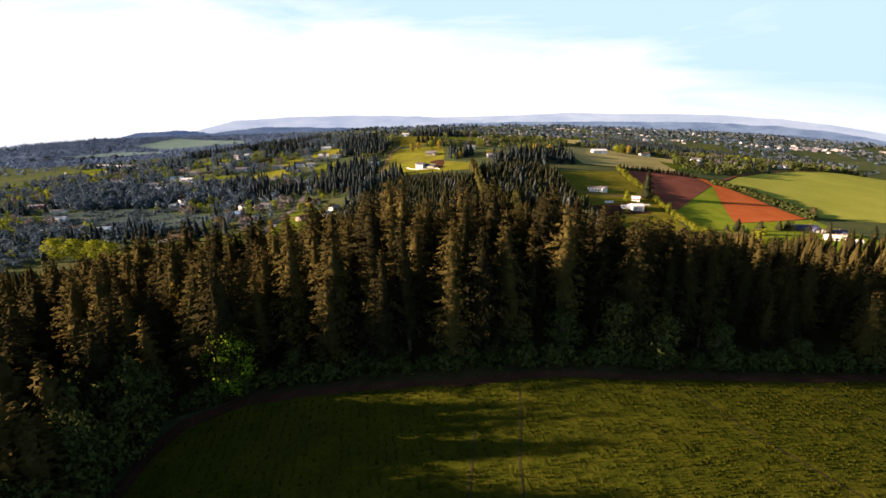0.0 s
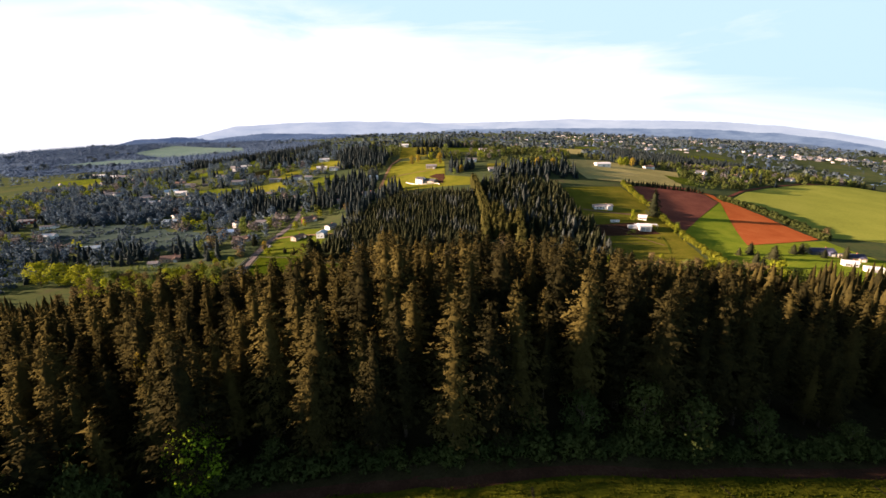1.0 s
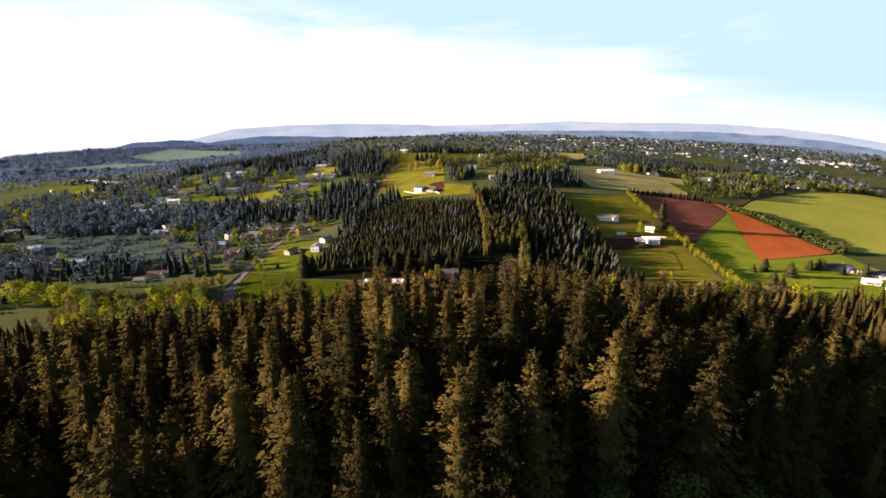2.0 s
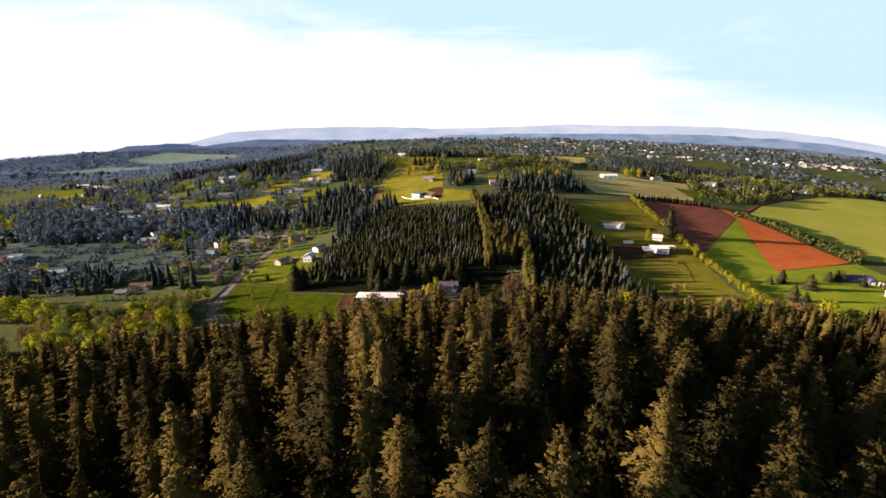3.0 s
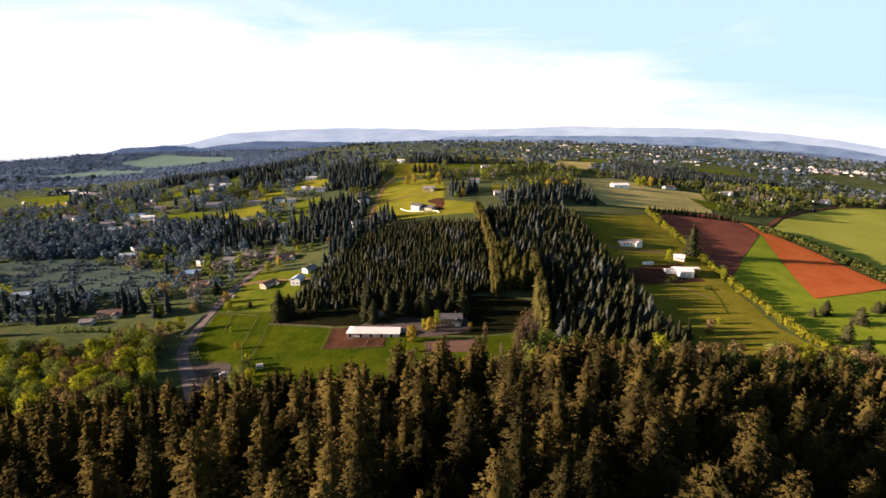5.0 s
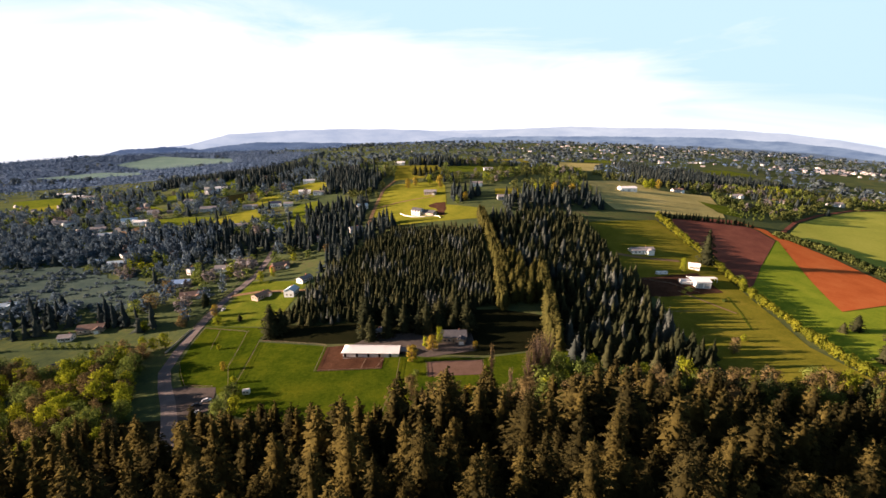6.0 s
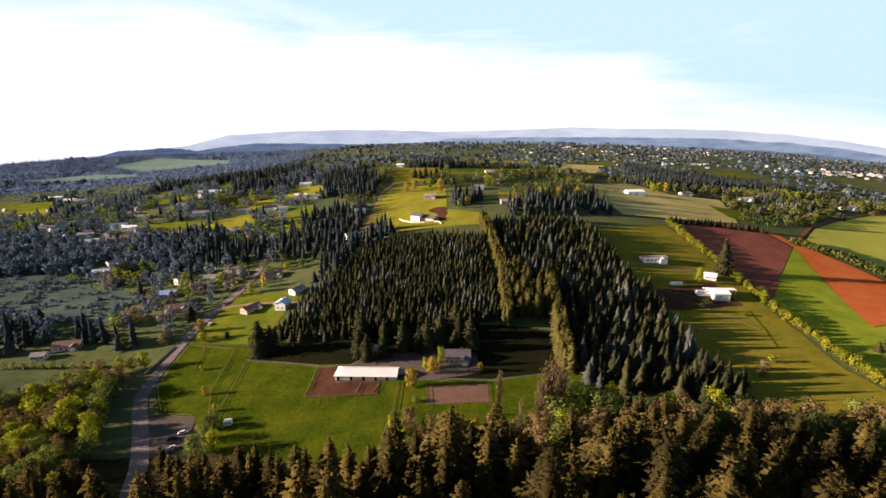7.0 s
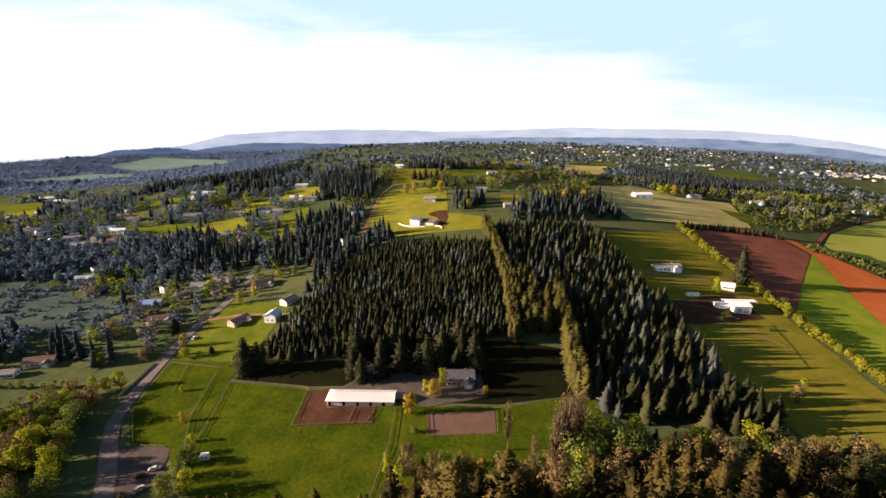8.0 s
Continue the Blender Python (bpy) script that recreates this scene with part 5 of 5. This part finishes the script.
def gable_roof(l, w, e, rise, over=0.5, thick=0.18, hip=0.0):
    """Two roof slabs with eaves; hip draws the ridge in at the -x end."""
    bm = bmesh.new()
    x, y = l / 2 + over, w / 2 + over
    drop = rise * over / (w / 2)
    z0, z1 = e - drop + 0.03, e + rise + 0.03
    ring = []
    for lift in (0, thick):
        ring.append([bm.verts.new(p) for p in ((-x, -y, z0 + lift), (x, -y, z0 + lift), (x, 0, z1 + lift), (x, y, z0 + lift), (-x, y, z0 + lift), (-x + hip, 0, z1 + lift))])
    a, b = ring
    for q in (a, b):
        bm.faces.new((q[0], q[1], q[2], q[5]))
        bm.faces.new((q[5], q[2], q[3], q[4]))
        if hip:
            bm.faces.new((q[0], q[5], q[4]))
    order = (0, 1, 2, 3, 4) if hip else (0, 1, 2, 3, 4, 5)
    for i, j in zip(order, order[1:] + order[:1]):
        bm.faces.new((a[i], a[j], b[j], b[i]))
    return bm


def window(parent, x, y, z, w, h, axis):
    """A framed window on a wall that faces -y ('f'), +y ('b'), -x ('l') or +x ('r')."""
    t = 0.06
    s = -1 if axis in "fl" else 1

    def span(u0, u1, d, z0, z1):
        lo, hi = sorted((0.0, s * d))
        return (x + u0, x + u1, y + lo, y + hi, z0, z1) if axis in "fb" else (x + lo, x + hi, y + u0, y + u1, z0, z1)

    fr = part("window", boxes(span(-w / 2 - 0.1, w / 2 + 0.1, t, z - h / 2 - 0.1, z - h / 2), span(-w / 2 - 0.1, w / 2 + 0.1, t, z + h / 2, z + h / 2 + 0.1),
                              span(-w / 2 - 0.1, -w / 2, t, z - h / 2, z + h / 2), span(w / 2, w / 2 + 0.1, t, z - h / 2, z + h / 2)), TRIM, parent)
    part("pane", boxes(span(-w / 2, w / 2, 0.03, z - h / 2, z + h / 2)), GLASS, fr, "dark window glass")


def house(x, y, turn, l, w, e, wall, roof):
    ob = new("house")
    rise = w * 0.22
    ob.matrix_basis = pose(x, y, ground_at(x, y) + 0.1, 0, 0, turn)
    part("wall", gable_walls(l, w, e, rise), PAINT[wall], ob)
    r = part("roof", gable_roof(l, w, e, rise), ROOF[roof], ob)
    part("chimney", boxes((l * 0.2, l * 0.2 + 0.7, 0.3, 1.0, e + rise - 0.6, e + rise + 0.9)), BRICKRED, r)
    part("door", boxes((-0.5, 0.5, -w / 2 - 0.06, -w / 2, 0, 2.05)), WOOD, ob)
    if l >= 13:
        turned = Matrix.Translation((l * 0.3, -w * 0.45, 0)) @ Matrix.Rotation(radians(90), 4, "Z")
        bm = gable_walls(w * 0.7, l * 0.28, e * 0.94, l * 0.062)
        bmesh.ops.transform(bm, matrix=turned, verts=bm.verts[:])
        wing = part("wing", bm, PAINT[wall], ob)
        bm = gable_roof(w * 0.7, l * 0.28, e * 0.94, l * 0.062, 0.35)
        bmesh.ops.transform(bm, matrix=turned, verts=bm.verts[:])
        part("wing_roof", bm, ROOF[roof], wing)
        part("garage_door", boxes((l * 0.3 - 1.3, l * 0.3 + 1.3, -w * 0.8 - 0.05, -w * 0.8, 0, 2.2)), TRIM, wing)
    for u in (-0.34, -0.17) if l >= 13 else (-0.34, -0.17, 0.2, 0.36):
        window(ob, u * l, -w / 2, 1.5, 1.4, 1.2, "f")
    for u in (-0.2, 0.2):
        window(ob, -l / 2, u * w, 1.5, 1.2, 1.2, "l")
        window(ob, l / 2, u * w, 1.5, 1.2, 1.2, "r")
    words = {"white": "white", "pale": "pale blue", "tan": "tan", "grey": "grey", "red": "red", "navyw": "navy blue"}[wall]
    top = {"white": "white metal", "grey": "grey shingle", "slate": "dark shingle", "brown": "brown shingle", "blue": "blue metal", "lightblue": "light blue metal", "navy": "navy shingle"}[roof]
    return tagged(ob, f"{words} sided single-storey house with a {top} roof", "house", "rural houses")


for h in HOUSES:
    house(*h)


def horse_barn():
    """The long white barn with a hipped west end, stall doors and a low lean-to roof edge."""
    ob = new("barn")
    x, y = -43.5, 352.8
    ob.matrix_basis = pose(x, y, ground_at(x, y) + 0.2, 0, 0, -2)
    l, w, e, rise = 31, 8.6, 3.1, 1.7
    part("wall", boxes((-l / 2, l / 2, -w / 2, w / 2, -1.5, e)), PAINT["white"], ob)
    r = part("roof", gable_roof(l, w, e, rise, 0.7, 0.15, 3.6), ROOF["white"], ob, "bright white metal roof")
    for i in range(30):
        u = -l / 2 + 0.6 + i * 1.03
        if u > -l / 2 + 3.4:
            bm = bmesh.new()
            for s in (-1, 1):
                y0, y1, z0, z1 = s * (w / 2 + 0.7), 0.0, e - rise * 0.7 / (w / 2) + 0.18, e + rise + 0.18
                v = [bm.verts.new((u + dx, yy, zz + dz)) for yy, zz in ((y0, z0), (y1, z1)) for dx in (0, 0.06) for dz in (0, 0.05)]
                for f in ((0, 1, 3, 2), (4, 6, 7, 5), (0, 4, 5, 1), (2, 3, 7, 6), (1, 5, 7, 3)):
                    bm.faces.new([v[k] for k in f])
            part("roof_rib", bm, ROOF["white"], r)
    for u in (-14.2, -7.6, -1.2, 5.0, 11.0):
        # near-black panels on the wall imitate the unlit inside of open doors
        d = part("stall_door", boxes((u - 0.7, u + 0.7, -w / 2 - 0.03, -w / 2, 0.0, 2.4)), DARK, ob, "dark panel painted as an open stall door")
        part("door_frame", boxes((u - 0.82, u - 0.7, -w / 2 - 0.07, -w / 2, 0, 2.4), (u + 0.7, u + 0.82, -w / 2 - 0.07, -w / 2, 0, 2.4), (u - 0.82, u + 0.82, -w / 2 - 0.07, -w / 2, 2.4, 2.52)), TRIM, d)
    part("base_board", boxes((-l / 2 - 0.04, l / 2 + 0.04, -w / 2 - 0.04, -w / 2, -0.4, 0.35)), WOOD, ob)
    part("lean_to", boxes((l / 2, l / 2 + 5, -1, w / 2, 2.2, 2.35), (l / 2 + 4.7, l / 2 + 4.9, -0.9, -0.7, -1, 2.2), (l / 2 + 4.7, l / 2 + 4.9, w / 2 - 0.4, w / 2 - 0.2, -1, 2.2)), ROOF["grey"], ob)
    tagged(ob, "long white horse barn with bright metal roof and stall doors", "barn")


horse_barn()


def machine_shed(x, y, turn, l, w, e, label):
    ob = new("barn")
    ob.matrix_basis = pose(x, y, ground_at(x, y) + 0.1, 0, 0, turn)
    part("wall", gable_walls(l, w, e, w * 0.16), PAINT["white"], ob)
    part("roof", gable_roof(l, w, e, w * 0.16, 0.4), ROOF["white"], ob)
    part("barn_door", boxes((-1.8, 1.8, -w / 2 - 0.05, -w / 2, 0, 3.2)), PAINT["grey"], ob)
    for u in (-0.35, 0.35):
        window(ob, u * l, -w / 2, 1.8, 1.2, 1.0, "f")
    return tagged(ob, label, "barn")


machine_shed(246, 728, 4, 22, 12, 4.5, "white metal farm barn on the rise")
machine_shed(308, 327, -25, 10, 6, 3.0, "long white farm shed beside the trees")


def white_workshop():
    """The white building by the hedge: a tall gabled block, a long low wing and a canopy."""
    ob = new("workshop")
    x, y = 194, 447
    ob.matrix_basis = pose(x, y, ground_at(x, y) + 0.1, 0, 0, -4)
    part("wall", gable_walls(11, 11, 4.6, 1.6), PAINT["white"], ob)
    r = part("roof", gable_roof(11, 11, 4.6, 1.6, 0.4), ROOF["white"], ob)
    part("roller_door", boxes((-4, -0.6, -5.56, -5.5, 0, 3.4)), PAINT["grey"], ob)
    part("roller_door", boxes((0.6, 4, -5.56, -5.5, 0, 3.4)), PAINT["grey"], ob)
    bm = gable_walls(9, 6, 3.0, 1.0)
    bmesh.ops.translate(bm, verts=bm.verts[:], vec=(-9.2, 3.5, 0))
    wing = part("wing", bm, PAINT["white"], ob)
    bm = gable_roof(9, 6, 3.0, 1.0, 0.3)
    bmesh.ops.translate(bm, verts=bm.verts[:], vec=(-9.2, 3.5, 0))
    part("wing_roof", bm, ROOF["white"], wing)
    part("canopy", boxes((-6, 16, 6.4, 11, 3.4, 3.6), (15.7, 15.9, 6.6, 6.8, -1, 3.4), (15.7, 15.9, 10.6, 10.8, -1, 3.4)), ROOF["white"], ob)
    tagged(ob, "white workshop with a low wing and an open canopy", "workshop")


white_workshop()


def hill_house():
    """The new house on the bare plot, with its curved white retaining wall."""
    ob = new("house")
    x, y = -30, 613
    ob.matrix_basis = pose(x, y, ground_at(x, y), 0, 0, -32)
    part("wall", gable_walls(11, 9, 5.2, 2.2), PAINT["white"], ob)
    part("roof", gable_roof(11, 9, 5.2, 2.2), ROOF["slate"], ob)
    bm = gable_walls(16, 10, 3.2, 2.4)
    bmesh.ops.translate(bm, verts=bm.verts[:], vec=(12.5, 4, 0))
    wing = part("wing", bm, PAINT["tan"], ob)
    bm = gable_roof(16, 10, 3.2, 2.4)
    bmesh.ops.translate(bm, verts=bm.verts[:], vec=(12.5, 4, 0))
    part("wing_roof", bm, ROOF["slate"], wing)
    for u in (-3.4, 0.2, 3.4):
        window(ob, u, -4.5, 1.6, 1.4, 1.4, "f")
        window(ob, u, -4.5, 4.1, 1.4, 1.2, "f")
    tagged(ob, "white two-storey hillside house with dark roof", "house")
    wall = new("retaining_wall")
    pts = [(-50, 621), (-44, 612), (-34, 604), (-22, 601), (-12, 601), (-7, 598), (-5, 592)]
    for a, b in zip(pts, pts[1:]):
        n = max(1, int(math.hypot(b[0] - a[0], b[1] - a[1]) / 3))
        for i in range(n):
            p = Vector(a).lerp(Vector(b), (i + 0.5) / n)
            q = (Vector(b) - Vector(a)) / n
            ln = q.length / 2 + 0.02
            c = part("wall_panel", boxes((-ln, ln, -0.2, 0.2, -0.8, 1.2)), CONCRETE, wall)
            c.matrix_basis = Matrix.Translation((p.x, p.y, ground_at(p.x, p.y))) @ Matrix.Rotation(math.atan2(q.y, q.x), 4, "Z")
    tagged(wall, "low curved white concrete retaining wall", "wall")


hill_house()


# ---- fences ----
POST = bpy.data.meshes.new("post")
_b = boxes((-0.07, 0.07, -0.07, 0.07, -0.4, 1.2))
_b.to_mesh(POST)
_b.free()
POST.materials.append(WOOD)


def fence(points, gap, label, mat=WOOD, solid=False):
    ob = new("fence")
    for a, b in zip(points, points[1:]):
        n = max(1, int(math.hypot(b[0] - a[0], b[1] - a[1]) / gap))
        for i in range(n):
            p, q = Vector(a).lerp(Vector(b), i / n), Vector(a).lerp(Vector(b), (i + 1) / n)
            zp, zq = ground_at(*p), ground_at(*q)
            po = new("post", POST)
            po.parent = ob
            po.matrix_basis = Matrix.Translation((p.x, p.y, zp))
            bm = bmesh.new()
            side = Vector((-(q - p).y, (q - p).x)).normalized() * 0.05
            for h0, h1 in (((0.1, 1.2),) if solid else ((0.5, 0.58), (1.02, 1.12))):
                v = [bm.verts.new((c.x + s * side.x, c.y + s * side.y, z + h)) for c, z in ((p, zp), (q, zq)) for s in (-1, 1) for h in (h0, h1)]
                for f in ((0, 1, 3, 2), (4, 6, 7, 5), (0, 4, 5, 1), (2, 3, 7, 6), (1, 5, 7, 3), (0, 2, 6, 4)):
                    bm.faces.new([v[k] for k in f])
            part("rail", bm, mat, ob)
    return tagged(ob, label, "fence", "farm fences")


fence([(-174.5, 373), (-174.5, 404)], 3.0, "pale solid roadside fence beside the country road", PALEWOOD, True)
fence([(-174.5, 406), (-176, 440), (-176, 490)], 4.0, "weathered post and rail fence beside the road")
fence([(-163, 383), (-165, 404), (-130, 393)], 4.0, "weathered post and rail paddock fence")
fence([(-146, 373), (-152, 399)], 4.0, "weathered post and rail paddock fence")
fence([(-131, 392), (-124, 349), (-113, 325)], 4.0, "weathered post and rail paddock fence")
fence([(-118, 379), (-110, 325), (-103, 302)], 4.0, "weathered post and rail pasture fence")
fence([(-118, 379), (-75, 367), (-72, 365)], 4.0, "weathered post and rail pasture fence")
fence([(-73, 365), (-72, 336.5), (-36, 335.5)], 4.0, "weathered post and rail pen fence")
fence([(-47, 336), (-46, 347)], 3.0, "weathered post and rail pen divider")
fence([(-39, 336), (-36, 347)], 3.0, "weathered post and rail pen divider")
fence([(-27, 346), (-27, 321), (-31, 288)], 3.0, "dark weathered boundary fence through the pasture")
fence([(-12.5, 341), (-11.5, 324.5)], 3.0, "low wooden riding arena rail")
fence([(17.5, 324.5), (18.5, 341)], 3.0, "low wooden riding arena rail")
fence([(-158, 360), (-148, 344), (-138, 330), (-122, 327)], 4.0, "weathered post and rail paddock fence")
fence([(139, 400), (180, 404)], 5.0, "weathered post and rail meadow fence")
fence([(147, 456), (172, 448), (186, 433)], 4.0, "weathered post and rail yard fence")


# ---- vehicles ----
def car(x, y, turn, paint, label):
    ob = new("car")
    ob.matrix_basis = pose(x, y, ground_at(x, y) + 0.22, 0, 0, turn)
    part("body", boxes((-2.2, 2.2, -0.88, 0.88, 0.32, 0.92), bevel=0.12), CARPAINT[paint], ob)
    bm = boxes((-1.5, 1.0, -0.78, 0.78, 0.9, 1.45), bevel=0.1)
    for v in bm.verts:
        if v.co.z > 1.2:
            v.co.x *= 0.8
            v.co.y *= 0.9
    cabin = part("cabin", bm, GLASS, ob, "dark glass cabin")
    part("roof", boxes((-1.15, 0.75, -0.66, 0.66, 1.45, 1.5), bevel=0.02), CARPAINT[paint], cabin)
    for u in (-1.35, 1.35):
        for s in (-0.86, 0.86):
            bm = bmesh.new()
            bmesh.ops.create_cone(bm, cap_ends=True, segments=14, radius1=0.34, radius2=0.34, depth=0.22, matrix=Matrix.Translation((u, s, 0.34)) @ Matrix.Rotation(radians(90), 4, "X"))
            part("wheel", bm, RUBBER, ob)
    return tagged(ob, label, "car", "parked cars")


car(-117.5, 312.5, 18, "white", "white car parked on the gravel lot")
car(-120, 308.5, 15, "dark", "dark car parked on the gravel lot")
car(-116, 300.5, 70, "silver", "silver car parked under the trees")
car(-165, 431, 88, "white", "white car on the country road")
car(-104, 448, 10, "dark", "dark car beside the blue house")


def trailer(x, y, turn, l, label):
    ob = new("trailer")
    ob.matrix_basis = pose(x, y, ground_at(x, y) + 0.15, 0, 0, turn)
    body = part("body", boxes((-l / 2, l / 2, -1.2, 1.2, 0.5, 2.9), bevel=0.25), PAINT["white"], ob)
    window(body, -l * 0.2, -1.2, 1.9, 0.9, 0.6, "f")
    window(body, l * 0.25, -1.2, 1.9, 0.9, 0.6, "f")
    part("hitch", boxes((l / 2, l / 2 + 1.2, -0.08, 0.08, 0.45, 0.6)), RUBBER, ob)
    for s in (-1.1, 1.1):
        bm = bmesh.new()
        bmesh.ops.create_cone(bm, cap_ends=True, segments=14, radius1=0.36, radius2=0.36, depth=0.2, matrix=Matrix.Translation((-0.2, s, 0.36)) @ Matrix.Rotation(radians(90), 4, "X"))
        part("wheel", bm, RUBBER, ob)
    return tagged(ob, label, "trailer", "trailers")


trailer(-100, 317, 10, 3.4, "small white trailer standing in the pasture")
trailer(172, 464, 2, 9, "long white camper trailer in the yard")

# ---- far town and distance ----
TOWNHOUSE = (np.array([(-7, -5, -3), (7, -5, -3), (7, 5, -3), (-7, 5, -3), (-7, -5, 4), (7, -5, 4), (7, 5, 4), (-7, 5, 4), (-7, 0, 6.5), (7, 0, 6.5)], float),
             np.array([(0, 1, 5), (0, 5, 4), (1, 2, 6), (1, 6, 5), (2, 3, 7), (2, 7, 6), (3, 0, 4), (3, 4, 7), (4, 5, 9), (4, 9, 8), (6, 7, 8), (6, 8, 9), (4, 8, 7), (5, 6, 9)]))
TOWN = material("town_houses", [(0.12, 0.115, 0.12), (0.2, 0.195, 0.2), (0.3, 0.29, 0.29), (0.55, 0.53, 0.52)], (50, 20), island=0.85, rough=0.7, spec=0.3)
tr = np.random.RandomState(5)
spots = []
for cx, cy, sx, sy, n in ((1180, 1450, 110, 40, 70), (1330, 2040, 200, 90, 30), (850, 2200, 260, 120, 50), (420, 2050, 260, 150, 45), (1900, 2500, 300, 150, 60), (500, 1450, 200, 60, 22), (-420, 720, 60, 30, 6), (-560, 860, 120, 50, 16), (-480, 700, 90, 60, 10), (600, 1750, 250, 100, 26)):
    for i in range(n):
        spots.append((tr.normal(cx, sx), tr.normal(cy, sy), tr.uniform(0.5, 0.85), tr.uniform(0.5, 0.95)))
scatter("far_town", [TOWNHOUSE], spots, TOWN, "pale houses of a far town among trees", "town")


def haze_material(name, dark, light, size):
    """Land so far off that its haze is painted in as glow: two colours, mottled by woods and clearings."""
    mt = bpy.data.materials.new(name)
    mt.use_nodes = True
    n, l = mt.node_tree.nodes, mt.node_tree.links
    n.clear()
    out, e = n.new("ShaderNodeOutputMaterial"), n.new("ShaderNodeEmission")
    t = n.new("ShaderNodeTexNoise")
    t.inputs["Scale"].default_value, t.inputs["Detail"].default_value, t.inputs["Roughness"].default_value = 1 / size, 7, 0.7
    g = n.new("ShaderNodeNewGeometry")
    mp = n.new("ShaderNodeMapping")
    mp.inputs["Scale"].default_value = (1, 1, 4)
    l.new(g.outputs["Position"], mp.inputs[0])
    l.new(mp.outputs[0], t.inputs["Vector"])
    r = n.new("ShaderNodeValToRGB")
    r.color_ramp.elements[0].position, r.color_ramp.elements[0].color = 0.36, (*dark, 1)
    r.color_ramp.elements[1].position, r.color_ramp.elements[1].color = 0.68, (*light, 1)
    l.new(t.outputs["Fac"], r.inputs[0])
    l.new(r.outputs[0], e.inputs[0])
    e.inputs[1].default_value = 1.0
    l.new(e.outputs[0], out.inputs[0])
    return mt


def distant_range(reach, bearings, tops, ragged, seed, mat, label):
    """A far range with haze in its own glowing colour, as a backdrop band round the horizon."""
    V, T = [], []
    n = 320
    for i in range(n + 1):
        deg = bearings[0] + (bearings[-1] - bearings[0]) * i / n
        a = radians(deg)
        x, y = reach * math.sin(a), 165 + reach * math.cos(a)
        top = float(np.interp(deg, bearings, tops)) + ragged * (noise.noise(Vector((deg * 0.5, seed, 0))) + 0.5 * noise.noise(Vector((deg * 3.1, seed, 2))) + 0.35 * noise.noise(Vector((deg * 9.0, seed, 5))))
        V += [(x, y, -420), (x, y, top), (x * 1.02, 165 + (y - 165) * 1.02, -420)]
    for i in range(n):
        a = i * 3
        T += [(a, a + 3, a + 4), (a, a + 4, a + 1), (a + 1, a + 4, a + 5), (a + 1, a + 5, a + 2)]
    return tagged(mesh_object("backdrop", V, T, mat), label, "hills", kind="structure")


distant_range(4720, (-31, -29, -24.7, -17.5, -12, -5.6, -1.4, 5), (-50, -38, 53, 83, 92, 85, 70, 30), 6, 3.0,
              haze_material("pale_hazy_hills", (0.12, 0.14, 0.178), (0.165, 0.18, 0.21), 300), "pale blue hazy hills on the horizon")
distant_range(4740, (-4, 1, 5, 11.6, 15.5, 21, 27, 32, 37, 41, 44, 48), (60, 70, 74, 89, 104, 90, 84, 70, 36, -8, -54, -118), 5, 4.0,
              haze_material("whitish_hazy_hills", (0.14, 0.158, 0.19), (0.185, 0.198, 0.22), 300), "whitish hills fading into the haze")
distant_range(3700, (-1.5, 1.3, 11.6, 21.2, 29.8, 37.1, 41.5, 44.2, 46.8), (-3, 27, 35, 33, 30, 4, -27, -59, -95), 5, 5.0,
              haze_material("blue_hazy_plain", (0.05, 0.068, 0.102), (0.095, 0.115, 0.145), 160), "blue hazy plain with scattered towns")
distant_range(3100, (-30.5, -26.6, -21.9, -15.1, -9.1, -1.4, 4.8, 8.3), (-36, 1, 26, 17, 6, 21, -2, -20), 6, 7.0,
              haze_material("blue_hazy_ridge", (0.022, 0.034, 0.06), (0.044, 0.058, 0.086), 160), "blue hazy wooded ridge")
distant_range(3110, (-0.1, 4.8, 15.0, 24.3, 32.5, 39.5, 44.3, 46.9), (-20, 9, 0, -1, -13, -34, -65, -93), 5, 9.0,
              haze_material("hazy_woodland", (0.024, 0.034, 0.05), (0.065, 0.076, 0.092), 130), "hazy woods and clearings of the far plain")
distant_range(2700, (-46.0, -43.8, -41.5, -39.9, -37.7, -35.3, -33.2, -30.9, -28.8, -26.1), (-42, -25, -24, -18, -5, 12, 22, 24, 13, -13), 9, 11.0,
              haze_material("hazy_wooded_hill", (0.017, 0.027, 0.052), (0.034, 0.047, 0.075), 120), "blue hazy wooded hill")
